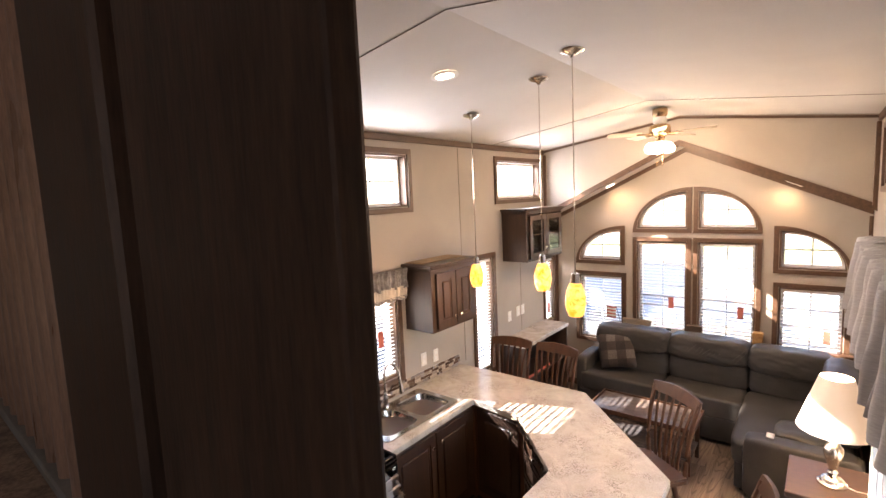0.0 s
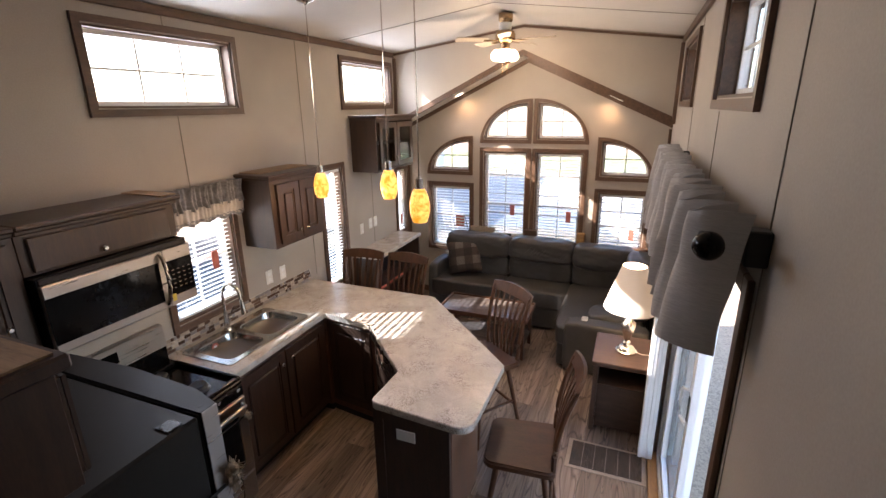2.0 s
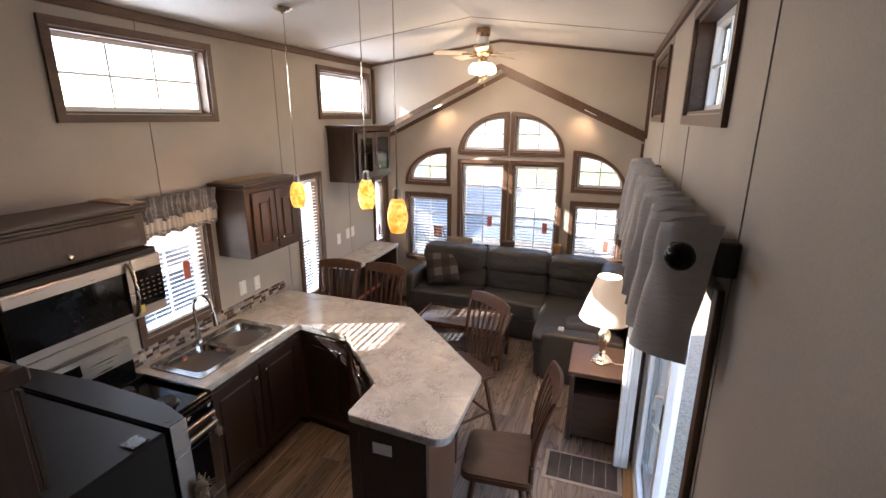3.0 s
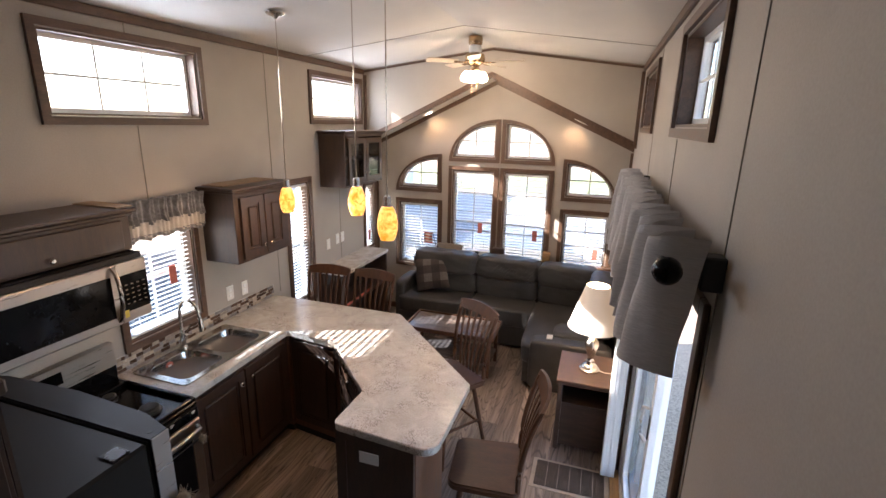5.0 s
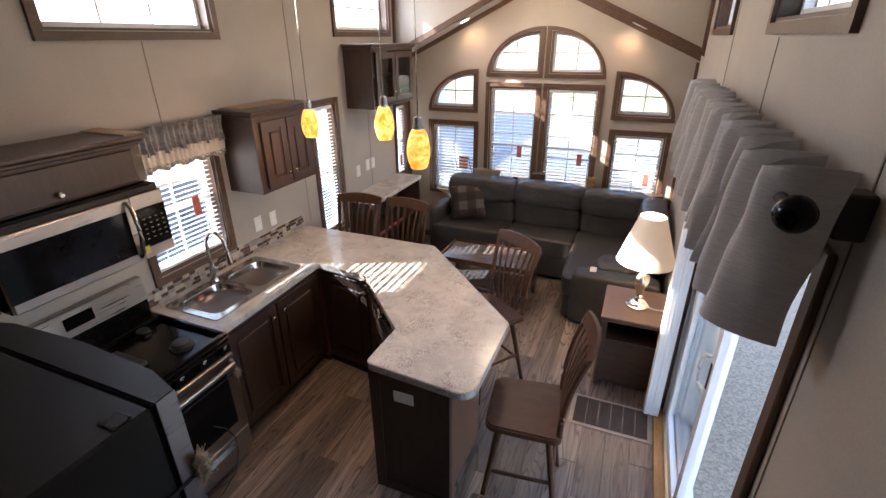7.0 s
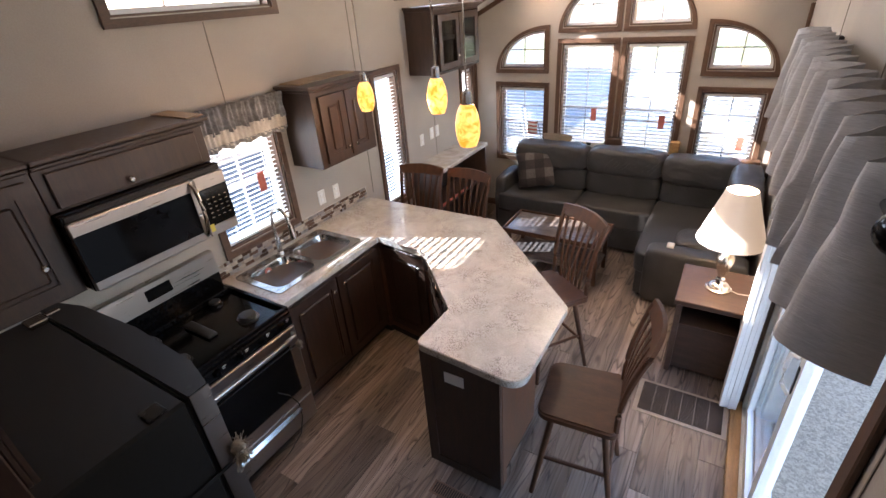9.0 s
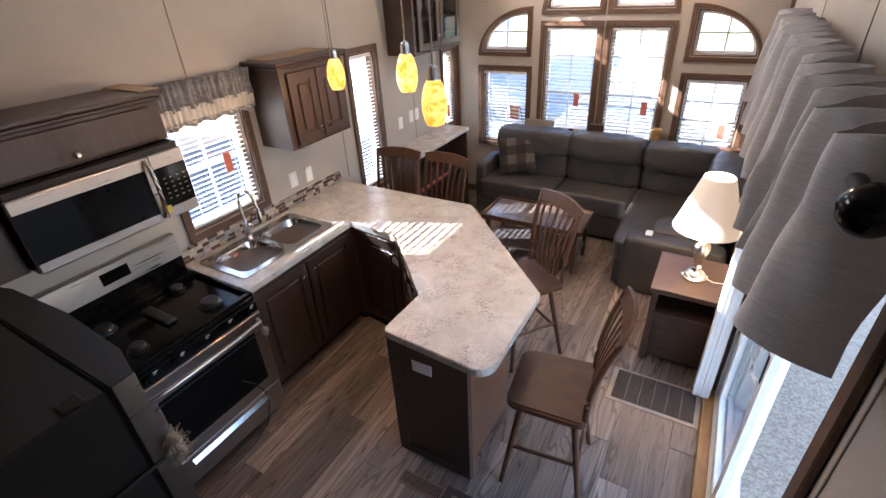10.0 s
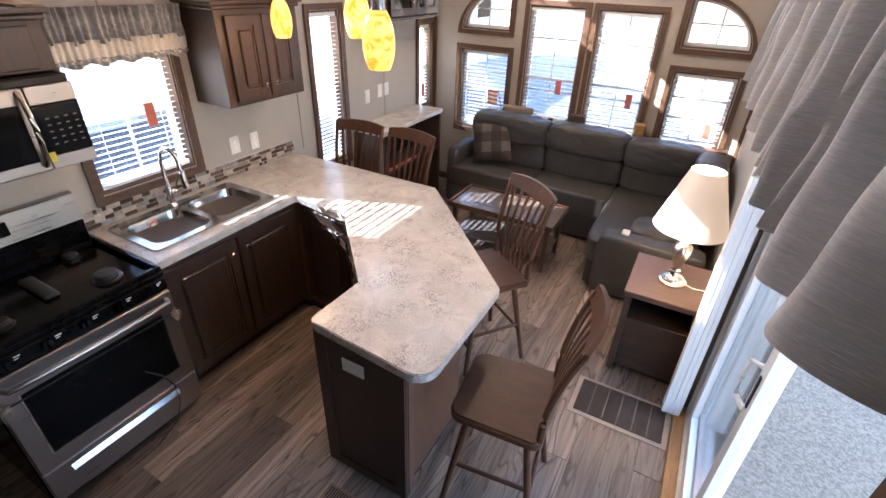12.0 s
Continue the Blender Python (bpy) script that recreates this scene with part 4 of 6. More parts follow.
def rope_knot(parent, c, size):
    bm = bmesh.new()
    rnd = random.Random(int(c[0] * 100 + c[1] * 10))
    for k in range(150):
        a = Vector(c)
        d = Vector((rnd.uniform(-1, 1), rnd.uniform(-1, 1), rnd.uniform(-1.2, 0.8))).normalized() * size * rnd.uniform(0.3, 1.0)
        add_tube(bm, [a, a + d * 0.45 + Vector((rnd.uniform(-0.008, 0.008), rnd.uniform(-0.008, 0.008), 0.008)), a + d * 0.8, a + d + Vector((rnd.uniform(-0.01, 0.01), rnd.uniform(-0.01, 0.01), rnd.uniform(-0.016, 0.004)))], 0.0009, 4)
    bmesh.ops.create_icosphere(bm, subdivisions=2, radius=size * 0.5, matrix=Matrix.Translation(c))
    return part("rope_knot", bm, M_ROPE, parent, "frayed rope knot holding the door shut", smooth=50)


rope_knot(st, (0.69, 2.515, 0.672), 0.032)
rope_knot(st, (0.69, 1.812, 0.668), 0.032)

# refrigerator, its doors facing the window bay
fr = thing("refrigerator", (1.29, 1.2, 0.012), "graphite refrigerator with light steel door edges, tied with rope", "refrigerator")
part("body", boxes((0.842, 1.660, 0.86, 1.492, 0.03, 1.632), bevel=0.008), M_FRIDGE, fr)
for n, z0, z1 in (("freezer_door", 1.105, 1.640), ("fridge_door", 0.06, 1.098)):
    bm = bmesh.new()
    pts = [(0.842, 1.498), (1.662, 1.498), (1.662, 1.550), (1.55, 1.582), (1.25, 1.598), (0.95, 1.582), (0.842, 1.550)]
    add_sheet(bm, pts, [], lambda u, v, z0=z0: Vector((u, v, z0)), Vector((0, 0, z1 - z0)))
    dd = part(n, bm, M_FRIDGE, fr)
    part("door_edge", boxes((1.6625, 1.666, 1.499, 1.551, z0 + 0.004, z1 - 0.002)), M_STEEL, dd, "light steel door edge")
    part("gasket", boxes((0.85, 1.654, 1.4925, 1.4975, z0 + 0.006, z1 - 0.008)), M_RUBBER, fr)
part("hinge_cover", boxes((0.875, 0.935, 1.435, 1.49, 1.6325, 1.650), (0.885, 0.91, 1.4902, 1.535, 1.6405, 1.648), bevel=0.004), M_CHROME, fr, "shiny hinge cover")
part("hinge_hole", boxes((1.628, 1.640, 1.514, 1.526, 1.6402, 1.6412)), M_RUBBER, fr, "small dark hinge hole")
part("strap", boxes((1.6665, 1.6695, 0.90, 1.555, 1.355, 1.367)), M_RUBBER, fr, "dark tie strap")
rope_knot(fr, (1.676, 1.555, 1.40), 0.042)
rope_knot(fr, (1.676, 1.557, 1.36), 0.038)
for x in (0.88, 1.62):
    for y in (0.92, 1.44):
        part("foot", boxes((x - 0.02, x + 0.02, y - 0.02, y + 0.02, 0.001, 0.0295)), M_RUBBER, fr)

c = thing("wall_cabinet", (1.29, 1.0, 1.69), "dark wooden cabinet above the refrigerator with an unfinished top", "cabinet", "kitchen wall cabinets")
part("body", boxes((0.862, 1.70, 0.852, 1.18, 1.69, 1.965), bevel=0.003), M_CAB, c)
part("crown_moulding", boxes((0.84, 1.722, 0.852, 1.205, 1.9655, 2.0), bevel=0.006), M_CAB, c)
part("raw_top", boxes((0.86, 1.702, 0.870, 1.185, 2.0005, 2.006)), M_RAW, c, "unfinished pale top board")
part("hinge_plate", boxes((1.595, 1.648, 1.405, 1.452, 1.6325, 1.637), bevel=0.002), M_ALU, fr, "small dark metal hinge plate")
raised_door("door", c, Vector((1.69, 1.1805, 1.71)), MX, 0.40, 0.235, PY, (0.36, 0.04))
raised_door("door", c, Vector((1.275, 1.1805, 1.71)), MX, 0.40, 0.235, PY, (0.04, 0.04))

# base cabinets
c = thing("base_cabinet", (0.3, 3.02, 0.012), "dark wooden sink base cabinet with two raised doors", "cabinet", "kitchen base cabinets")
part("body", boxes((0.004, 0.56, 2.552, 3.50, 0.10, 0.868), bevel=0.002), M_CAB, c)
# recess below the doors, its shade put into a near-black colour
part("toe_kick", boxes((0.004, 0.50, 2.554, 3.498, 0.002, 0.0995)), M_SHADOW, c)
raised_door("door", c, Vector((0.5605, 2.575, 0.13)), PY, 0.43, 0.70, PX, (0.385, 0.615))
raised_door("door", c, Vector((0.5605, 3.018, 0.13)), PY, 0.43, 0.70, PX, (0.045, 0.625))

pn = thing("peninsula_base", (1.4, 3.4, 0.012), "dark wooden angled peninsula base with drawers and an end panel", "cabinet", "kitchen base cabinets")
BASE = [(0.565, 3.53), (1.045, 3.465), (1.535, 2.975), (1.535, 2.655), (1.955, 2.655), (1.955, 3.17), (1.19, 3.93), (0.004, 3.93), (0.004, 3.505), (0.565, 3.505)]
bm = bmesh.new()
add_sheet(bm, BASE, [], lambda u, v: Vector((u, v, 0.06)), Vector((0, 0, 0.808)))
part("body", bm, M_PENPANEL, pn, "brown wood-grain side panels")
# plinth under the peninsula, coloured as if in deep shade
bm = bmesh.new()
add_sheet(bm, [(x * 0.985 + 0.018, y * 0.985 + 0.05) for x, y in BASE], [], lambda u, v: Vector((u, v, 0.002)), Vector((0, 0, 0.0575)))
part("toe_kick", bm, M_SHADOW, pn)
ep = part("end_panel", boxes((1.515, 1.972, 2.632, 2.6545, 0.012, 0.868), bevel=0.003), M_CAB, pn, "dark framed end panel")
bm = bmesh.new()
add_ring(bm, 1.515, 1.972, 0.012, 0.866, 0.06, lambda u, v: Vector((u, 2.6315, v)), Vector((0, -0.0095, 0)))
part("end_frame", bm, M_CAB, ep)
part("outlet_plate", boxes((1.655, 1.770, 2.624, 2.6314, 0.69, 0.76), bevel=0.003), M_PLATE, ep, "white outlet plate")
part("corner_post", boxes((1.9555, 1.972, 2.656, 2.70, 0.012, 0.866)), M_PENPANEL, pn)
diag = Vector((1.535 - 1.045, 2.975 - 3.465, 0)).normalized()
inn = Vector((diag.y, -diag.x, 0))
for k in range(4):
    o = Vector((1.045, 3.465, 0.12 + k * 0.185)) + diag * 0.06 + inn * 0.0008
    raised_door("drawer", pn, o, diag, 0.57, 0.172, inn, (0.285, 0.086))
raised_door("door", pn, Vector((0.60, 3.5235, 0.13)), Vector((1.0, -0.135, 0)).normalized(), 0.41, 0.70, Vector((-0.135, -1.0, 0)).normalized(), (0.37, 0.62))

# counter top, one sheet with rounded end corners and a hole for the sink


def rounded(pts, radii, seg=7):
    out = []
    n = len(pts)
    for i, p in enumerate(pts):
        r = radii.get(i, 0)
        p = Vector(p)
        if not r:
            out.append(tuple(p))
            continue
        a, b = (Vector(pts[i - 1]) - p).normalized(), (Vector(pts[(i + 1) % n]) - p).normalized()
        half = a.angle(b) / 2
        t = r / math.tan(half)
        c = p + (a + b).normalized() * (r / math.sin(half))
        s, e = p + a * t - c, p + b * t - c
        for k in range(seg + 1):
            v = s.lerp(e, k / seg).normalized() * r
            out.append(tuple(c + v))
    return out


TOP = [(0.004, 2.548), (0.595, 2.548), (0.580, 3.49), (1.026, 3.43), (1.512, 2.94), (1.505, 2.610), (2.105, 2.565), (2.105, 3.235), (1.265, 4.095), (0.004, 4.095)]
ctop = thing("counter_top", (1.2, 3.4, 0.8685), "beige granite-look laminate worktop with rounded corners", "worktop")
for n, inset, z0, z1 in (("top_sheet", 0.0, 0.8885, 0.910), ("edge_strip", 0.0, 0.8685, 0.8882)):
    bm = bmesh.new()
    add_sheet(bm, rounded(TOP, {5: 0.045, 6: 0.085, 7: 0.03, 8: 0.03, 2: 0.02, 3: 0.03, 4: 0.02}), [rect(0.095, 0.475, 2.645, 3.365)], lambda u, v: Vector((u, v, z0)), Vector((0, 0, z1 - z0)))
    if n == "top_sheet":
        edges = [e for e in bm.edges if len(e.link_faces) == 2 and e.calc_face_angle(0) > 1.2 and all(v.co.z > 0.905 for v in e.verts)]
        bmesh.ops.bevel(bm, geom=edges, offset=0.004, segments=2, affect="EDGES")
    part(n, bm, M_COUNTER, ctop)

# peeling clear film along the inner edge of the worktop
bm = bmesh.new()
rnd = random.Random(4)
a, b = Vector((1.05, 3.405, 0.895)), Vector((1.49, 2.96, 0.895))
prev = None
for k in range(40):
    p = a.lerp(b, k / 39)
    w = 0.012 + 0.016 * rnd.random()
    off = inn * (0.006 + 0.010 * rnd.random())
    q = [bm.verts.new(p + off + Vector((0, 0, 0.010 * rnd.random()))), bm.verts.new(p + off * 1.6 - Vector((0, 0, w * 1.6)))]
    if prev:
        bm.faces.new((prev[0], q[0], q[1], prev[1]))
    prev = q
ext = bmesh.ops.extrude_face_region(bm, geom=list(bm.faces))
bmesh.ops.translate(bm, vec=inn * 0.001, verts=[v for v in ext["geom"] if isinstance(v, bmesh.types.BMVert)])
solid("protective_film", bm, M_SINK, "crumpled shiny protective film peeling off the worktop edge", "film")

# sink
sk = thing("sink", (0.28, 3.0, 0.911), "stainless double-bowl sink set in the worktop", "sink")


def bowl_loop(x0, x1, y0, y1, r):
    return rounded([(x0, y0), (x1, y0), (x1, y1), (x0, y1)], {0: r, 1: r, 2: r, 3: r}, 5)


BOWLS = [(0.135, 0.465, 2.655, 2.985), (0.135, 0.465, 3.025, 3.355)]
bm = bmesh.new()
add_sheet(bm, rounded([(0.065, 2.610), (0.505, 2.610), (0.505, 3.400), (0.065, 3.400)], {0: 0.03, 1: 0.03, 2: 0.03, 3: 0.03}, 5), [bowl_loop(*b, 0.07) for b in BOWLS],
          lambda u, v: Vector((u, v, 0.9105)), Vector((0, 0, 0.009)))
part("rim", bm, M_SINK, sk)
for b in BOWLS:
    bm = bmesh.new()
    rings = []
    for ins, z, r in ((0, 0.919, 0.07), (0.003, 0.912, 0.07), (0.014, 0.80, 0.065), (0.022, 0.775, 0.06), (0.045, 0.762, 0.05), (0.12, 0.757, 0.03)):
        rings.append([bm.verts.new((x, y, z)) for x, y in bowl_loop(b[0] + ins, b[1] - ins, b[2] + ins, b[3] - ins, r)])
    for p, q in zip(rings, rings[1:]):
        for k in range(len(p)):
            bm.faces.new((p[k], p[(k + 1) % len(p)], q[(k + 1) % len(p)], q[k]))
    bm.faces.new(rings[-1])
    bo = part("bowl", bm, M_SINK, sk, smooth=60)
    bm = bmesh.new()
    add_lathe(bm, [(0.042, 0), (0.040, 0.004), (0.028, 0.0045), (0.026, 0.001)], ((b[0] + b[1]) / 2, (b[2] + b[3]) / 2, 0.7575), 20)
    part("drain", bm, M_CHROME, bo, smooth=40)
bm = bmesh.new()
add_cyl(bm, (0.1425, 2.82, 0.875), (0.1445, 2.82, 0.8748), 0.026, seg=20)
part("sticker", bm, M_RED, sk, "round red and white maker's sticker")
bm = bmesh.new()
add_cyl(bm, (0.1446, 2.82, 0.875), (0.1452, 2.82, 0.875), 0.013, seg=20)
part("sticker_face", bm, M_PLATE, sk)
fc = thing("faucet", (0.098, 2.985, 0.920), "brushed nickel gooseneck faucet behind the sink", "faucet")
bm = bmesh.new()
add_lathe(bm, [(0.028, 0), (0.026, 0.012), (0.019, 0.02), (0.018, 0.11), (0.016, 0.12)], (0.098, 2.985, 0.920), 20)
part("base", bm, M_CHROME, fc, smooth=40)
bm = bmesh.new()
pts = [(0.098, 2.985, 1.03), (0.098, 2.985, 1.19)]
pts += [(0.098 + 0.085 - 0.085 * math.cos(t), 2.985, 1.19 + 0.095 * math.sin(t)) for t in (math.pi * k / 10 for k in range(1, 11))]
pts += [(0.270, 2.985, 1.165)]
add_tube(bm, pts, 0.0125, 12)
part("spout", bm, M_CHROME, fc, smooth=50)
bm = bmesh.new()
add_cyl(bm, (0.270, 2.985, 1.166), (0.278, 2.985, 1.075), 0.016, 0.018, 14)
part("spray_head", bm, M_CHROME, fc, smooth=40)
bm = bmesh.new()
add_cyl(bm, (0.098, 3.002, 1.00), (0.098, 3.03, 1.00), 0.014, seg=12)
add_tube(bm, [(0.098, 3.025, 1.005), (0.11, 3.035, 1.05), (0.13, 3.04, 1.085)], 0.006, 8)
part("lever", bm, M_CHROME, fc, smooth=40)

# outlets and switches on the wall
for y, z, w in ((3.556, 1.116, 0.075), (3.721, 1.105, 0.07), (5.03, 1.17, 0.07), (5.22, 1.19, 0.07), (5.33, 1.19, 0.07)):
    o = thing("outlet_plate", (0.001, y, z), "white electrical cover plate on the grey wall panel", "outlet", "wall outlets")
    part("plate", boxes((0.001, 0.007, y - w / 2, y + w / 2, z - 0.058, z + 0.058), bevel=0.002), M_PLATE, o)
    for q in (-0.022, 0.022):
        part("socket", boxes((0.0072, 0.009, y - 0.016, y + 0.016, z + q - 0.014, z + q + 0.014), bevel=0.002), M_WHITE, o)

# window valance over the sink
va = thing("window_valance", (0.06, 2.99, 1.72), "gathered grey floral and cream valance above the sink window", "valance")


def gathered(name, z0, z1, mat, depth, phase, label):
    bm = bmesh.new()
    n, rows = 190, 7
    grid = []
    for r in range(rows + 1):
        f = r / rows
        row = []
        for k in range(n + 1):
            y = 2.655 + 0.69 * k / n
            wob = depth * (0.55 * math.sin(y * 170 + phase + 1.4 * math.sin(y * 23)) + 0.45 * math.sin(y * 61 + phase * 2)) * (0.35 + 0.65 * abs(f - 0.5) * 2)
            row.append(bm.verts.new((0.055 + wob, y, z1 - f * (z1 - z0) + 0.010 * math.sin(y * 47 + phase) * f)))
        grid.append(row)
    for a, b in zip(grid, grid[1:]):
        for k in range(n):
            bm.faces.new((a[k], a[k + 1], b[k + 1], b[k]))
    ext = bmesh.ops.extrude_face_region(bm, geom=list(bm.faces))
    bmesh.ops.translate(bm, vec=(-0.004, 0, 0), verts=[v for v in ext["geom"] if isinstance(v, bmesh.types.BMVert)])
    part(name, bm, mat, va, label, smooth=70)


gathered("top_band", 1.822, 1.975, M_VAL1, 0.036, 0.3, "grey floral gathered band")
gathered("skirt", 1.742, 1.832, M_VAL2, 0.012, 1.1, "cream gathered skirt")
gathered("hem", 1.720, 1.753, M_VAL1, 0.013, 1.1, "grey ruffled hem")
part("rod", boxes((0.001, 0.018, 2.66, 3.34, 1.90, 1.915)), M_WHITE, va)

# ---- desk under the display cabinet ----
dk = thing("built_in_desk", (0.17, 5.35, 0.012), "narrow dark desk unit with a beige laminate top", "desk")
part("desk_top", boxes((0.004, 0.335, 4.80, 5.86, 0.905, 0.945), bevel=0.004), M_COUNTER, dk, "beige granite-look laminate top")
part("side_panel", boxes((0.004, 0.32, 5.82, 5.85, 0.002, 0.9045)), M_CAB, dk)
part("side_panel", boxes((0.004, 0.32, 4.81, 4.84, 0.002, 0.9045)), M_CAB, dk)
# shade under the desk top painted onto its back panel
part("back_panel", boxes((0.004, 0.02, 4.8405, 5.8195, 0.05, 0.9045)), M_SHADOW, dk)
part("shelf", boxes((0.0205, 0.30, 4.8405, 5.8195, 0.52, 0.54)), M_CAB, dk)
part("red_strip", boxes((0.300, 0.304, 4.86, 5.40, 0.545, 0.575)), M_RED, dk, "red edge strip")

# ---- pendants, fan and recessed lamps ----


def ceiling_at(x):
    return EAVE - 0.016 + (APEX - EAVE + 0.016) * (1 - abs(x - XA) / XA)


def pendant(x, y, z):
    top = ceiling_at(x)
    p = thing("pendant_lamp", (x, y, top), "mottled amber glass pendant on a thin nickel rod, lit", "pendant lamp", "pendants over the worktop")
    bm = bmesh.new()
    add_lathe(bm, [(0.062, -0.003), (0.060, -0.010), (0.045, -0.020), (0.018, -0.028), (0.010, -0.04)], (x, y, top), 24)
    part("canopy", bm, M_CHROME, p, smooth=40)
    bm = bmesh.new()
    add_cyl(bm, (x, y, z + 0.225), (x, y, top - 0.035), 0.0035, seg=8)
    part("rod", bm, M_CHROME, p)
    bm = bmesh.new()
    add_lathe(bm, [(0.006, 0.235), (0.018, 0.228), (0.022, 0.215), (0.022, 0.19), (0.027, 0.176)], (x, y, z), 18)
    part("socket_cap", bm, M_CHROME, p, smooth=40)
    bm = bmesh.new()
    prof = [(0.026, 0.178), (0.037, 0.160), (0.047, 0.130), (0.053, 0.095), (0.053, 0.062), (0.047, 0.028), (0.036, 0.0)]
    add_lathe(bm, prof + [(r - 0.003, h + 0.001) for r, h in reversed(prof)], (x, y, z), 28)
    part("glass_shade", bm, M_AMBER, p, "mottled amber art glass", smooth=60)
    lamp("pendant_light", "POINT", Matrix.Translation((x, y, z - 0.03)), 0.7, (1.0, 0.66, 0.34), 0.03)


pendant(0.66, 3.49, 1.84)
pendant(1.335, 3.265, 1.913)
pendant(1.715, 2.89, 1.878)

FX, FY, FZ = 1.535, 5.22, 3.262
fan = thing("ceiling_fan", (FX, FY, FZ), "brass ceiling fan with pale blades and lit glass shades", "ceiling fan")
bm = bmesh.new()
add_lathe(bm, [(0.062, -0.012), (0.065, -0.02), (0.065, -0.065), (0.055, -0.09)], (FX, FY, FZ), 28)
part("canopy", bm, M_FANBODY, fan, "coppery ceiling cup", smooth=40)
bm = bmesh.new()
add_lathe(bm, [(0.055, -0.0905), (0.058, -0.10), (0.058, -0.14), (0.05, -0.15)], (FX, FY, FZ), 28)
part("collar", bm, M_WHITE, fan, "white collar", smooth=40)
bm = bmesh.new()
add_lathe(bm, [(0.05, -0.1505), (0.085, -0.165), (0.092, -0.19), (0.092, -0.225), (0.075, -0.245), (0.045, -0.26), (0.04, -0.30), (0.055, -0.31)], (FX, FY, FZ), 28)
part("motor_housing", bm, M_FANBODY, fan, smooth=40)
for k in range(5):
    a = radians(-4 + 72 * k)
    m = Matrix.Translation((FX, FY, FZ - 0.235)) @ Matrix.Rotation(a, 4, "Z") @ Matrix.Rotation(radians(11), 4, "X")
    bm = bmesh.new()
    add_sheet(bm, rounded([(0.16, -0.045), (0.46, -0.062), (0.46, 0.062), (0.16, 0.045)], {0: 0.02, 1: 0.03, 2: 0.03, 3: 0.02}), [], lambda u, v: m @ Vector((u, v, 0)), m.to_3x3() @ Vector((0, 0, 0.006)))
    bl = part("blade", bm, M_FANWOOD, fan, "pale wood blade")
    bm = bmesh.new()
    add_box(bm, 0.075, 0.20, -0.018, 0.018, -0.008, -0.0005, bevel=0.002, turn=m)
    part("blade_iron", bm, M_FANBODY, bl)
for k in range(4):
    a = radians(30 + 90 * k)
    c = Vector((FX + 0.075 * math.cos(a), FY + 0.075 * math.sin(a), FZ - 0.315))
    bm = bmesh.new()
    add_lathe(bm, [(0.020, 0.0), (0.045, -0.025), (0.058, -0.055), (0.050, -0.085), (0.02, -0.098)], c, 18)
    part("glass_shade", bm, M_BULB, fan, "frosted glass shade, lit", smooth=60)
for dx in (-0.02, 0.03):
    bm = bmesh.new()
    add_cyl(bm, (FX + dx, FY - 0.02, FZ - 0.50), (FX + dx, FY - 0.02, FZ - 0.31), 0.0015, seg=6)
    add_cyl(bm, (FX + dx, FY - 0.02, FZ - 0.53), (FX + dx, FY - 0.02, FZ - 0.50), 0.006, 0.003, seg=8)
    part("pull_chain", bm, M_FANBODY, fan)
lamp("fan_light", "POINT", Matrix.Translation((FX, FY, FZ - 0.46)), 5.0, (1.0, 0.76, 0.50), 0.08)


def recessed(x, y, z, slope, watts):
    m = Matrix.Translation((x, y, z)) @ Matrix.Rotation(slope, 4, "Y")
    r = thing("recessed_lamp", (x, y, z), "round white recessed ceiling lamp, lit", "recessed lamp", "recessed lamps")
    bm = bmesh.new()
    add_lathe(bm, [(0.050, -0.002), (0.075, -0.003), (0.078, -0.008), (0.060, -0.012), (0.050, -0.009)], (0, 0, 0), 28, cap=False)
    bmesh.ops.transform(bm, matrix=m, verts=bm.verts)
    part("trim_ring", bm, M_WHITE, r, smooth=40)
    bm = bmesh.new()
    add_lathe(bm, [(0.052, -0.0035), (0.052, -0.006)], (0, 0, 0), 28)
    bmesh.ops.transform(bm, matrix=m, verts=bm.verts)
    part("lens", bm, M_CANLED, r)
    lamp("recessed_light", "SPOT", m @ Matrix.Translation((0, 0, -0.02)), watts, (1.0, 0.60, 0.28), 0.05, 140)


SL = math.atan2(APEX - EAVE + 0.016, XA)
recessed(1.08, 2.66, ceiling_at(1.08), -SL, 2.5)
recessed(0.755, YH + 0.175, HB[0][1] + (HB[1][1] - HB[0][1]) * 0.755 / XA, -math.atan2(HB[1][1] - HB[0][1], XA), 1.1)
recessed(2.50, YH + 0.175, HB[2][1] + (HB[1][1] - HB[2][1]) * (XR - 2.50) / (XR - XA), math.atan2(HB[1][1] - HB[2][1], XR - XA), 1.1)

# ---- bar stools ----


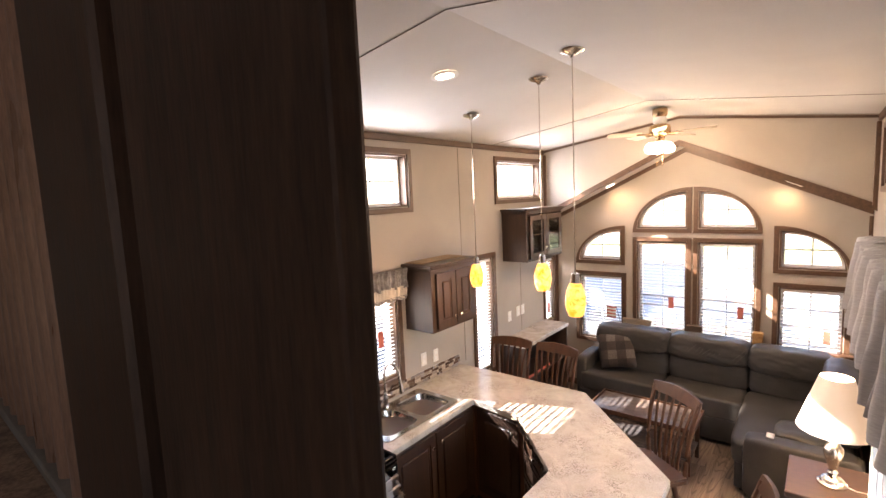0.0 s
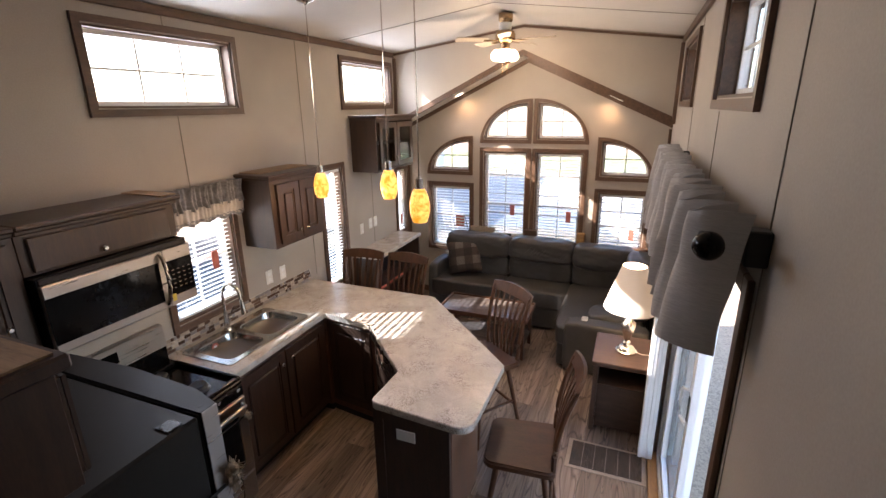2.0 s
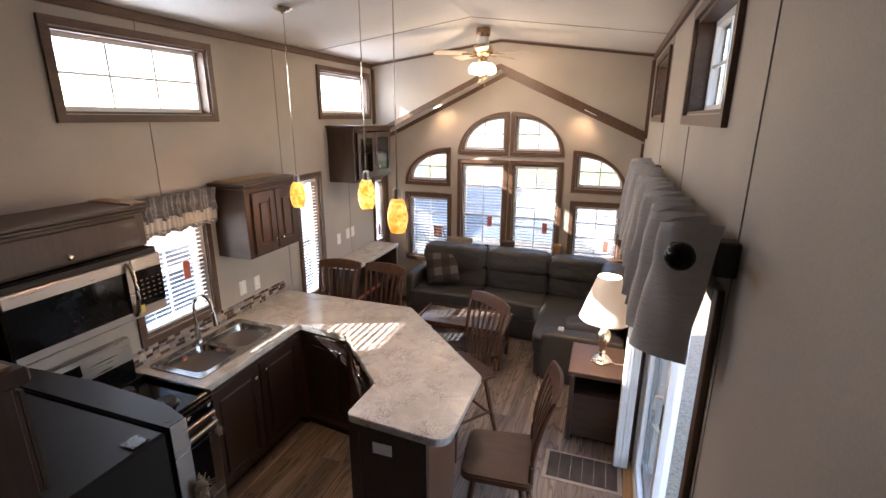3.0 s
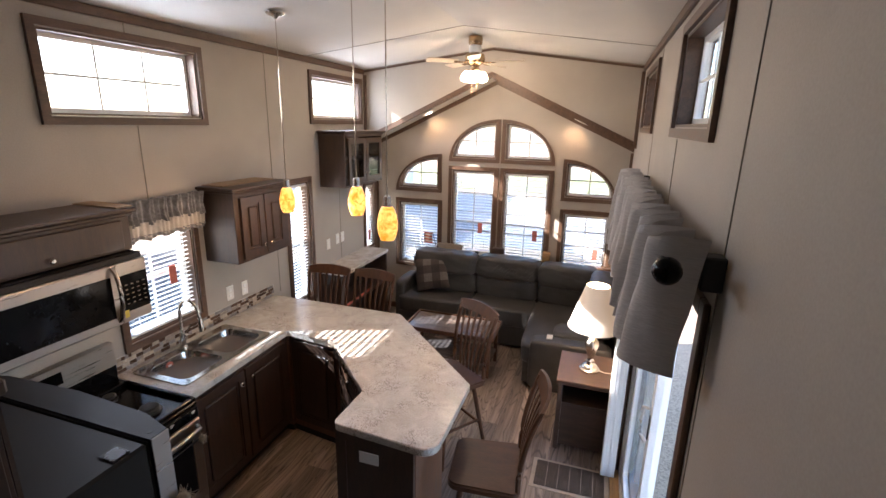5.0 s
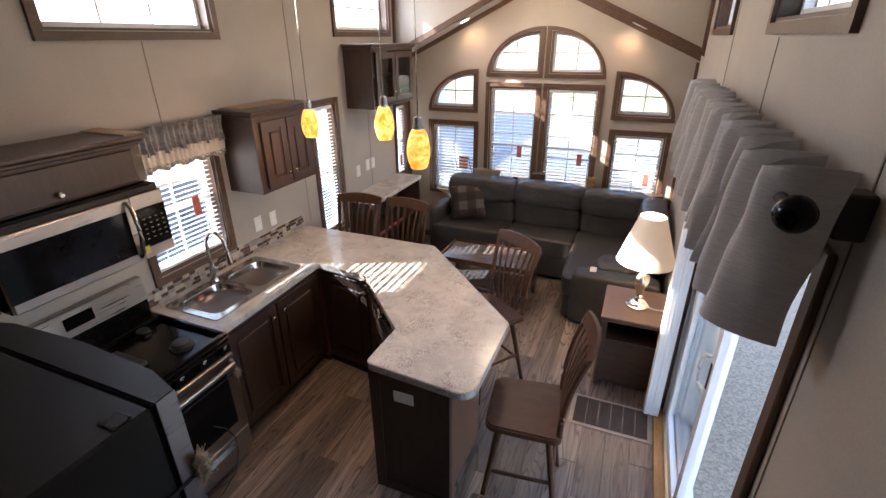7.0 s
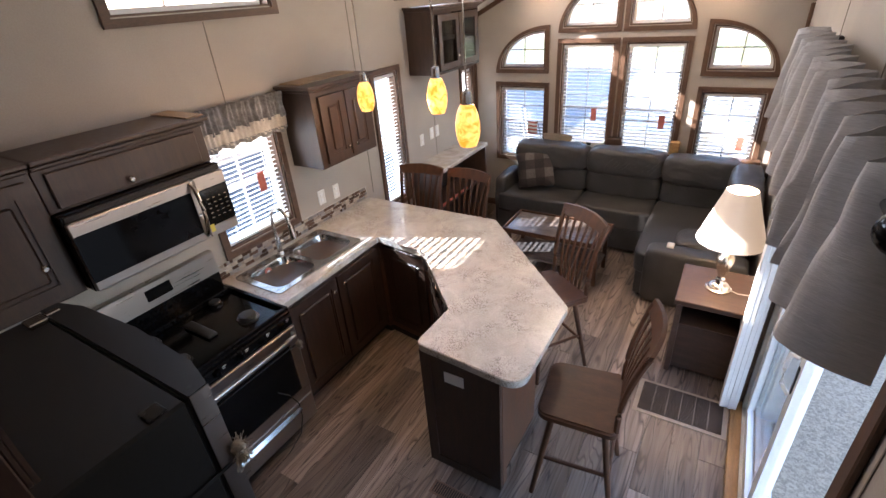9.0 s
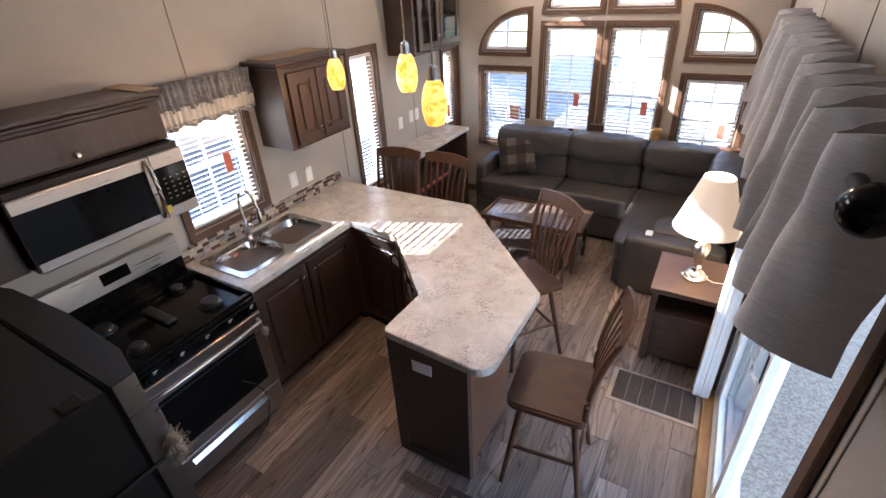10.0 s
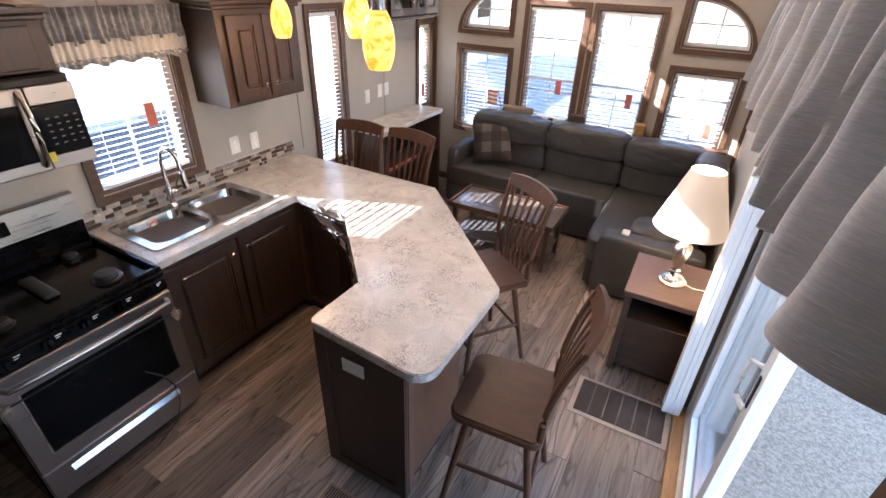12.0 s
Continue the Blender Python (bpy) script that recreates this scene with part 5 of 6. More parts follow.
def bar_stool(m):
    """Faces -y about its own middle; m puts it on the floor."""
    s = thing("bar_stool", (0, 0, 0), "dark wooden bar stool with a fanned slat back", "stool", "stools round the peninsula")
    bm = bmesh.new()
    add_sheet(bm, rounded([(-0.20, -0.20), (0.20, -0.20), (0.215, 0.19), (-0.215, 0.19)], {0: 0.06, 1: 0.06, 2: 0.04, 3: 0.04}), [], lambda u, v: Vector((u, v, 0.595)), Vector((0, 0, 0.035)))
    es = [e for e in bm.edges if len(e.link_faces) == 2 and e.calc_face_angle(0) > 1.2 and all(v.co.z > 0.62 for v in e.verts)]
    bmesh.ops.bevel(bm, geom=es, offset=0.010, segments=3, affect="EDGES")
    part("seat", bm, M_STOOL, s, smooth=35)
    part("swivel_plate", boxes((-0.12, 0.12, -0.12, 0.12, 0.572, 0.5945), bevel=0.004), M_STOOL, s)
    legs = {}
    for sx in (-1, 1):
        for sy in (-1, 1):
            a, b = Vector((sx * 0.125, sy * 0.125, 0.575)), Vector((sx * 0.205, sy * 0.205, 0.0125))
            legs[sx, sy] = (a, b)
            bm = bmesh.new()
            add_cyl(bm, a, b, 0.019, 0.014, 10)
            part("leg", bm, M_STOOL, s, smooth=40)

    def at(k, z):
        a, b = legs[k]
        return a.lerp(b, (a.z - z) / (a.z - b.z))
    for k, q, z in (((-1, -1), (1, -1), 0.20), ((-1, 1), (1, 1), 0.24), ((-1, -1), (-1, 1), 0.28), ((1, -1), (1, 1), 0.28)):
        bm = bmesh.new()
        add_cyl(bm, at(k, z), at(q, z), 0.011, seg=8)
        part("rung", bm, M_STOOL, s, smooth=40)

    def back(f, z):
        """A place on the bowed and leaning back: f from -1 to 1 across it."""
        t = (z - 0.63) / 0.47
        return Vector((f * (0.178 + 0.026 * t), 0.165 + 0.105 * t * t + 0.02 * t - 0.030 * f * f * t + 0.012, 0.63 + 0.51 * t))
    for f in (-1, 1):
        bm = bmesh.new()
        add_tube(bm, [back(f, 0.625 + k * 0.0445) for k in range(11)], 0.0155, 8)
        part("stile", bm, M_STOOL, s, smooth=45)
    for k in range(6):
        f = (k - 2.5) / 3.15
        bm = bmesh.new()
        pts = [back(f * (0.72 + 0.28 * q / 8), 0.628 + q * 0.0525) for q in range(9)]
        prev = None
        for p in pts:
            ring = [bm.verts.new(p + Vector(o)) for o in ((-0.010, -0.004, 0), (0.010, -0.004, 0), (0.010, 0.004, 0), (-0.010, 0.004, 0))]
            if prev:
                for q in range(4):
                    bm.faces.new((prev[q], prev[(q + 1) % 4], ring[(q + 1) % 4], ring[q]))
            else:
                bm.faces.new(list(reversed(ring)))
            prev = ring
        bm.faces.new(prev)
        part("slat", bm, M_STOOL, s)
    bm = bmesh.new()
    prev = None
    for q in range(13):
        f = -1.06 + 2.12 * q / 12
        lift = 0.012 * (1 - f * f)
        lo, hi = back(f, 1.035), back(f, 1.095 + lift)
        ring = [bm.verts.new(p + Vector((0, o, 0))) for p, o in ((lo, -0.011), (hi, -0.009), (hi, 0.009), (lo, 0.011))]
        if prev:
            for k in range(4):
                bm.faces.new((prev[k], prev[(k + 1) % 4], ring[(k + 1) % 4], ring[k]))
        else:
            bm.faces.new(list(reversed(ring)))
        prev = ring
    bm.faces.new(prev)
    part("top_rail", bm, M_STOOL, s, smooth=40)
    s.matrix_basis = m
    return s


stool = bar_stool(pose(2.30, 2.925, 0, 0, 0, -83))
copy_thing(stool, pose(1.815, 3.76, 0, 0, 0, -36))
copy_thing(stool, pose(0.42, 4.15, 0, 0, 0, 6))
copy_thing(stool, pose(0.835, 4.17, 0, 0, 0, -6))

# ---- living end ----


def pillow_mesh(x0, x1, y0, y1, z0, z1, n=10, puff=0.35, wrinkle=0.006, seed=0, power=5.0):
    """A soft stuffed block: a finely cut box swollen towards its middle, with shallow creases."""
    bm = bmesh.new()
    bmesh.ops.create_cube(bm, size=2.0)
    bmesh.ops.subdivide_edges(bm, edges=list(bm.edges), cuts=n, use_grid_fill=True)
    h = Vector(((x1 - x0) / 2, (y1 - y0) / 2, (z1 - z0) / 2))
    c = Vector(((x0 + x1) / 2, (y0 + y1) / 2, (z0 + z1) / 2))
    for v in bm.verts:
        p = v.co.copy()
        k = power
        L = (abs(p.x) ** k + abs(p.y) ** k + abs(p.z) ** k) ** (1 / k)
        q = p / L
        s = q.normalized() * 1.25
        q = q.lerp(s, puff)
        q = Vector((max(-1, min(1, q.x)), max(-1, min(1, q.y)), max(-1, min(1, q.z))))
        w = Vector((q.x * h.x, q.y * h.y, q.z * h.z)) + c
        nz = noise.noise(w * 9 + Vector((seed, 0, 0))) + 0.6 * noise.noise(Vector((w.x * 22, w.y * 9, w.z * 30 + seed)))
        v.co = w + q.normalized() * wrinkle * nz
    return bm


sf = thing("sectional_sofa", (1.9, 5.7, 0.012), "dark grey leather sectional sofa with a chaise and padded backs", "sofa")
part("base", boxes((0.58, 2.20, 5.585, 6.12, 0.04, 0.275), bevel=0.016, seg=3), M_SOFA, sf)
part("chaise_base", boxes((2.21, 3.00, 4.86, 6.12, 0.04, 0.275), bevel=0.016, seg=3), M_SOFA, sf)
for k, (a, b) in enumerate(((0.575, 1.435), (1.44, 2.185))):
    part("seat_cushion", pillow_mesh(a, b, 5.57, 6.06, 0.265, 0.475, seed=k, puff=0.05, n=16, power=11.0, wrinkle=0.005), M_SOFA, sf, smooth=80)
part("chaise_cushion", pillow_mesh(2.175, 2.96, 4.80, 6.06, 0.265, 0.475, seed=5, puff=0.04, n=18, power=11.0, wrinkle=0.005), M_SOFA, sf, smooth=80)
for k, (a, b) in enumerate(((0.66, 1.45), (1.455, 2.19), (2.195, 2.84))):
    drop = 0.022 if k == 2 else 0.0
    part("lower_back", pillow_mesh(a, b, 5.93, 6.12, 0.46, 0.735 - drop, seed=10 + k, puff=0.12, wrinkle=0.010, n=18, power=7.0), M_SOFA, sf, smooth=80)
    part("head_cushion", pillow_mesh(a - 0.005, b + 0.005, 5.885, 6.14, 0.695 - drop, 0.965 - drop, seed=20 + k, puff=0.17, wrinkle=0.013, n=20, power=6.0), M_SOFA, sf, smooth=80)
part("back_frame", boxes((0.72, 2.98, 6.085, 6.138, 0.05, 0.86), bevel=0.02, seg=3), M_SOFA, sf)
part("side_back", pillow_mesh(2.76, 3.02, 5.12, 6.10, 0.44, 0.93, seed=31, puff=0.14, n=16, power=7.0, wrinkle=0.010), M_SOFA, sf, smooth=80)
part("left_arm", pillow_mesh(0.53, 0.66, 5.60, 6.12, 0.04, 0.64, seed=41, puff=0.10, power=8.0), M_SOFA, sf, smooth=80)
part("chaise_arm", pillow_mesh(2.275, 3.01, 4.775, 4.955, 0.03, 0.53, seed=51, puff=0.03, n=16, power=12.0, wrinkle=0.004), M_SOFA, sf, smooth=80)
for x, y in ((0.66, 5.66), (2.28, 4.92), (2.92, 4.92), (0.72, 6.04), (2.92, 6.04)):
    part("foot", boxes((x - 0.03, x + 0.03, y - 0.03, y + 0.03, 0.0125, 0.0395)), M_RUBBER, sf)
# clear wrapping left over the middle back, in tight creases
bm = bmesh.new()
rnd = random.Random(8)
for k in range(13):
    x0 = 1.56 + k * 0.046
    pts = [(x0 + 0.035 * q + 0.010 * rnd.uniform(-1, 1), 5.884 - 0.004 * rnd.random() + 0.006 * abs(q - 2), 0.735 + 0.042 * q + 0.006 * rnd.uniform(-1, 1)) for q in range(5) if x0 + 0.035 * q < 2.18]
    if len(pts) > 2:
        add_tube(bm, pts, 0.0016, 4)
part("wrapping_crease", bm, M_WRAP, sf, "creased clear plastic wrapping on the back cushion", smooth=60)
# plaid throw pillow, woven of square patches
pw = thing("throw_pillow", (0.92, 5.80, 0.476), "brown plaid throw pillow leaning on the sofa arm", "pillow")
bm = bmesh.new()
bmesh.ops.create_grid(bm, x_segments=16, y_segments=16, size=0.2)
top = list(bm.faces)
for v in bm.verts:
    e = max(abs(v.co.x), abs(v.co.y)) / 0.2
    v.co.z = 0.055 * (1 - e ** 2.2) ** 0.7 if e < 1 else 0
    pull = 1 - 0.07 * (1 - (min(abs(v.co.x), abs(v.co.y)) / 0.2) ** 2) * (e ** 3)
    v.co.x *= pull
    v.co.y *= pull
dup = bmesh.ops.duplicate(bm, geom=bm.faces[:])
for v in [g for g in dup["geom"] if isinstance(g, bmesh.types.BMVert)]:
    v.co.z *= -1
bmesh.ops.remove_doubles(bm, verts=bm.verts, dist=1e-5)
bmesh.ops.recalc_face_normals(bm, faces=bm.faces)
bmesh.ops.transform(bm, matrix=pose(0.93, 5.83, 0.705, 66, 0, 12) @ Matrix.Rotation(radians(9), 4, "Z"), verts=bm.verts)
cover = part("cover", bm, M_PILLOW, pw, smooth=70)
for mat in (M_PILLOW_DARK, M_PILLOW_LIGHT):
    cover.data.materials.append(mat)
for k, poly in enumerate(cover.data.polygons):
    i, j = (k % 256) // 16 // 4, (k % 16) // 4
    poly.material_index = (1, 0, 2)[i % 2 + j % 2]
# small thing left on the chaise
bm = bmesh.new()
add_box(bm, 2.42, 2.475, 4.86, 4.95, 0.531, 0.543, bevel=0.005)
solid("paper_label", bm, M_PLATE, "small white paper label lying on the sofa arm", "label")
th = pillow_mesh(2.47, 2.82, 4.965, 5.26, 0.476, 0.56, seed=77, puff=0.5, wrinkle=0.02)
solid("folded_cover", th, M_SOFA, "dark folded cover lying on the chaise", "blanket", smooth=80)

ct = thing("coffee_table", (1.45, 5.05, 0.012), "dark wooden coffee table with a raised rim and shelf", "coffee table")
part("tabletop", boxes((1.0, 1.905, 4.83, 5.265, 0.425, 0.447), bevel=0.003), M_COFFEE, ct)
bm = bmesh.new()
add_ring(bm, 0.9845, 1.9205, 4.8145, 5.2805, 0.015, lambda u, v: Vector((u, v, 0.42)), Vector((0, 0, 0.042)))
part("rim", bm, M_STOOL, ct)
part("shelf", boxes((1.02, 1.885, 4.85, 5.245, 0.15, 0.168), bevel=0.003), M_COFFEE, ct)
for x in (1.02, 1.855):
    for y in (4.845, 5.21):
        part("leg", boxes((x, x + 0.035, y - 0.0, y + 0.035, 0.001, 0.4245), bevel=0.003), M_STOOL, ct)

et = thing("end_table", (2.81, 4.24, 0.012), "brown wooden end table with an open cubby", "side table")
part("tabletop", boxes((2.585, 3.035, 3.99, 4.50, 0.585, 0.622), bevel=0.005), M_TABLE, et)
part("side_panel", boxes((2.60, 2.635, 4.01, 4.49, 0.001, 0.5845), bevel=0.003), M_TABLE, et)
part("side_panel", boxes((2.985, 3.02, 4.01, 4.49, 0.001, 0.5845), bevel=0.003), M_TABLE, et)
part("back_panel", boxes((2.6355, 2.9845, 4.46, 4.485, 0.05, 0.5845)), M_CAB, et)
part("shelf", boxes((2.6355, 2.9845, 4.03, 4.459, 0.40, 0.418), bevel=0.002), M_CAB, et)
part("front_panel", boxes((2.6355, 2.9845, 4.04, 4.058, 0.04, 0.3995)), M_TABLE, et)

tl = thing("table_lamp", (2.815, 4.235, 0.622), "brushed nickel baluster table lamp with a cream shade, lit", "table lamp")
bm = bmesh.new()
add_lathe(bm, [(0.078, 0.001), (0.078, 0.014), (0.066, 0.022), (0.062, 0.036), (0.045, 0.048), (0.026, 0.056), (0.022, 0.072), (0.030, 0.082), (0.022, 0.092), (0.020, 0.105),
               (0.040, 0.165), (0.052, 0.215), (0.050, 0.245), (0.034, 0.262), (0.028, 0.275), (0.016, 0.285), (0.012, 0.40)], (2.815, 4.235, 0.622), 32)
part("base", bm, M_CHROME, tl, smooth=40)
bm = bmesh.new()
prof = [(0.195, 0.365), (0.086, 0.700)]
add_lathe(bm, [prof[0], prof[1], (0.083, 0.700), (0.192, 0.365)], (2.815, 4.235, 0.622), 48)
bm.faces.ensure_lookup_table()
for f in [f for f in bm.faces if len(f.verts) > 4]:
    bm.faces.remove(f)
part("shade", bm, M_SHADE, tl, "cream fabric shade glowing softly", smooth=60)
bm = bmesh.new()
add_lathe(bm, [(0.012, 0.40), (0.032, 0.46), (0.032, 0.50), (0.015, 0.53)], (2.815, 4.235, 0.622), 16)
part("bulb", bm, M_BULB, tl, smooth=60)
bm = bmesh.new()
add_tube(bm, [(2.89, 4.235, 0.627), (2.93, 4.21, 0.627), (3.0, 4.22, 0.627), (3.045, 4.24, 0.61), (3.05, 4.25, 0.3)], 0.003, 6)
part("cord", bm, M_PLATE, tl)
lamp("table_lamp_light", "POINT", Matrix.Translation((2.815, 4.235, 1.20)), 2.8, (1.0, 0.74, 0.46), 0.05)

# things on the sill behind the sofa
fl = thing("flag_basket", (1.04, 6.19, 0.90), "small striped flag in a wicker basket behind the sofa", "basket")
bm = bmesh.new()
for k in range(9):
    z = 0.903 + k * 0.0115
    w = 0.145 + 0.022 * k / 8
    add_tube(bm, [(1.04 + w * math.cos(q * math.pi / 10), 6.19 + 0.036 * math.sin(q * math.pi / 10) + 0.002 * (-1) ** (q + k), z) for q in range(21)], 0.0058, 5)
part("basket", bm, M_TAN, fl, "woven tan wicker", smooth=50)
bm = bmesh.new()
add_cyl(bm, (0.86, 6.192, 0.91), (0.80, 6.192, 1.135), 0.004, seg=8)
part("stick", bm, M_TABLE, fl)
for k in range(7):
    bm = bmesh.new()
    add_sheet(bm, [(0.685 + q * 0.0145, 0.985 + k * 0.020 + 0.004 * math.sin(q * 0.9)) for q in range(9)] + [(0.685 + q * 0.0145, 1.005 + k * 0.020 + 0.004 * math.sin(q * 0.9)) for q in reversed(range(9))], [],
              lambda u, v: Vector((u, 6.19 + 0.006 * math.sin(u * 60), v)), Vector((0, 0.0015, 0)))
    part("stripe", bm, M_PLATE if k % 2 else M_RED, fl, "white cloth stripe" if k % 2 else "red cloth stripe")
wb = thing("white_carton", (1.36, 6.18, 0.90), "flat white carton with a black label behind the sofa", "box")
part("body", boxes((1.24, 1.55, 6.15, 6.222, 0.90, 0.955), bevel=0.004), M_PLATE, wb)
part("label", boxes((1.375, 1.425, 6.1485, 6.1498, 0.925, 0.952)), M_RUBBER, wb, "black label")
solid("sofa_shelf", boxes((0.60, 2.98, 6.142, 6.228, 0.86, 0.899), bevel=0.004), M_TRIM, "narrow dark shelf behind the sofa back", "shelf")
part_box = thing("small_box", (1.66, 6.18, 0.90), "small tan box standing behind the sofa", "box")
part("body", boxes((1.585, 1.735, 6.15, 6.225, 0.90, 1.015), bevel=0.006), M_TABLE, part_box)
part_box = thing("small_box", (2.24, 6.18, 0.90), "small tan wooden block standing behind the sofa", "box")
part("body", boxes((2.195, 2.285, 6.15, 6.225, 0.90, 1.02), bevel=0.006), M_OAK, part_box)

# ---- patio door, curtain and floor coverings ----
pd = thing("door_1", (XR + 0.06, 3.04, 0.0), "white vinyl sliding glass patio door, half open", "door", kind="structure")
bm = bmesh.new()
add_ring(bm, DOOR[0] + 0.001, DOOR[1] - 0.001, -0.015, DOOR[3] - 0.001, 0.036, lambda u, v: Vector((XR + 0.02, u, v)), Vector((0.1, 0, 0)))
part("frame", bm, M_WHITE, pd)


def slider(name, y0, y1, x0, x1):
    bm = bmesh.new()
    add_ring(bm, y0, y1, 0.032, DOOR[3] - 0.042, 0.074, lambda u, v: Vector((x0, u, v)), Vector((x1 - x0, 0, 0)))
    s = part(name, bm, M_WHITE, pd, "white vinyl sash")
    p = part("pane", boxes(((x0 + x1) / 2 - 0.002, (x0 + x1) / 2 + 0.002, y0 + 0.07, y1 - 0.065, 0.115, DOOR[3] - 0.115)), M_GLASS, s)
    p.visible_shadow = False
    return s


slider("fixed_panel", 3.05, 3.862, XR + 0.078, XR + 0.11)
sd = slider("sliding_panel", 2.985, 3.83, XR + 0.035, XR + 0.068)
part("latch", boxes((XR + 0.03, XR + 0.0345, 3.015, 3.035, 0.92, 1.06), bevel=0.001), M_RUBBER, sd, "dark latch slot")
bm = bmesh.new()
add_tube(bm, [(XR + 0.036, 3.055, 0.88), (XR + 0.008, 3.10, 0.90), (XR + 0.004, 3.11, 0.98), (XR + 0.008, 3.10, 1.06), (XR + 0.036, 3.055, 1.08)], 0.010, 8)
part("handle", bm, M_WHITE, sd, "white loop handle", smooth=40)
for row, up in (((XR - 0.020, XR - 0.001, DOOR[0] - 0.06, DOOR[0], 0.012, DOOR[3] + 0.06), True), ((XR - 0.020, XR - 0.001, DOOR[1], DOOR[1] + 0.06, 0.012, DOOR[3] + 0.06), True),
                ((XR - 0.020, XR - 0.001, DOOR[0] + 0.0005, DOOR[1] - 0.0005, DOOR[3], DOOR[3] + 0.06), False)):
    straight_trim("trim_door_casing", row, up, "dark brown wood door casing")
solid("trim_door_jamb", boxes((XR, XR + 0.019, DOOR[0] + 0.0005, DOOR[0] + 0.012, 0.03, DOOR[3] - 0.002), (XR, XR + 0.019, DOOR[1] - 0.012, DOOR[1] - 0.0005, 0.03, DOOR[3] - 0.002)), M_TRIMV,
      "dark brown wood door jamb", "trim", kind="structure")
solid("trim_oak_sill", boxes((XR - 0.045, XR + 0.018, 2.25, 3.895, 0.0125, 0.035), bevel=0.004), M_OAK, "golden oak threshold strip at the patio door", "threshold", kind="structure")

solid("price_tag", boxes((XR + 0.0435, XR + 0.0465, 3.49, 3.56, 1.20, 1.36)), M_RED, "red paper tag stuck on the patio door glass", "tag", "red window tags")

# stacked vertical blind beside the door
vb = thing("vertical_blind", (3.0, 3.83, 0.03), "white vertical blind drawn into a stack beside the door", "blind")
for k in range(4):
    x = 2.960 + k * 0.0235
    part("vane", boxes((x, x + 0.0230, 3.790 + 0.004 * (k % 2), 3.886, 0.035, 1.935), bevel=0.002), M_WHITE, vb)
part("head_rail", boxes((2.975, 3.045, 2.24, 4.02, 1.936, 1.972), bevel=0.004), M_WHITE, vb)

# curtain valance on its rod: deep folds standing off the wall
cv = thing("curtain_valance", (2.98, 3.2, 1.76), "grey slubbed fabric valance hanging in folds on a dark rod", "curtain")
ROD_X, ROD_Z, CY0, CY1 = 2.915, 2.130, 2.025, 4.36
bm = bmesh.new()
add_cyl(bm, (ROD_X, CY0 - 0.06, ROD_Z), (ROD_X, CY1 + 0.05, ROD_Z), 0.0125, seg=14)
part("rod", bm, M_RUBBER, cv, smooth=40)
for y, s in ((CY0 - 0.06, -1), (CY1 + 0.05, 1)):
    bm = bmesh.new()
    add_lathe(bm, [(0.0, -0.034), (0.022, -0.028), (0.034, -0.010), (0.036, 0.006), (0.026, 0.026), (0.013, 0.034)], (0, 0, 0), 20)
    bmesh.ops.transform(bm, matrix=Matrix.Translation((ROD_X, y + s * 0.02, ROD_Z)) @ Matrix.Rotation(radians(-90 * -s), 4, "X"), verts=bm.verts)
    part("finial", bm, M_BLACK, cv, "glossy black ball finial", smooth=60)
for y in (2.075, 4.27):
    part("bracket", boxes((ROD_X - 0.018, XR - 0.0015, y - 0.008, y + 0.008, ROD_Z - 0.022, ROD_Z - 0.004), (XR - 0.055, XR - 0.001, y - 0.03, y + 0.03, ROD_Z - 0.075, ROD_Z + 0.02), bevel=0.004), M_RUBBER, cv)
bm = bmesh.new()
FOLDS, STEPS, ROWS = 16, 20, 14
n = FOLDS * STEPS
rnd = random.Random(21)
amps = [0.078] + [rnd.uniform(0.048, 0.082) for _ in range(FOLDS * 2 + 1)]
hems = [0.0] + [rnd.uniform(-0.012, 0.012) for _ in range(FOLDS * 2 + 1)]
leans = [rnd.uniform(-0.02, 0.02) for _ in range(FOLDS * 2 + 2)]
grid = []
for r in range(ROWS + 1):
    f = r / ROWS
    row = []
    for k in range(n + 1):
        ph = 2 * math.pi * k / STEPS + 0.55 * math.sin(k * 0.11) + 0.35 * math.sin(k * 0.23 + 1.0 + f * 0.6) - 0.31
        q = int(k / (STEPS / 2))
        w = k / (STEPS / 2) - q
        mixed = [s[q] * (1 - w) + s[q + 1] * w for s in (amps, hems, leans)]
        y = CY0 + (CY1 - CY0) * k / n
        cusp = 1 - 2 * abs(math.sin(ph / 2))
        wave = (1 - 0.45 * f) * cusp + 0.45 * f * math.cos(ph) + 0.05 * math.cos(3 * ph + f)
        x = ROD_X + 0.022 + mixed[0] * wave - 0.042 * f + 0.005 * math.sin(y * 60 + f * 5) * f + 0.003 * math.sin(y * 113 + f * 11)
        z = ROD_Z + 0.060 - f * (0.385 + mixed[1]) + 0.009 * math.sin(ph + 1) * (1 - f)
        row.append(bm.verts.new((x, y + mixed[2] * f + 0.012 * f * math.sin(ph + y * 5), z)))
    grid.append(row)
for a, b in zip(grid, grid[1:]):
    for k in range(n):
        bm.faces.new((a[k], b[k], b[k + 1], a[k + 1]))
ext = bmesh.ops.extrude_face_region(bm, geom=list(bm.faces))
bmesh.ops.translate(bm, vec=(0, 0.003, 0), verts=[v for v in ext["geom"] if isinstance(v, bmesh.types.BMVert)])
bmesh.ops.recalc_face_normals(bm, faces=bm.faces)
part("fabric", bm, M_CURTAIN, cv, smooth=75)

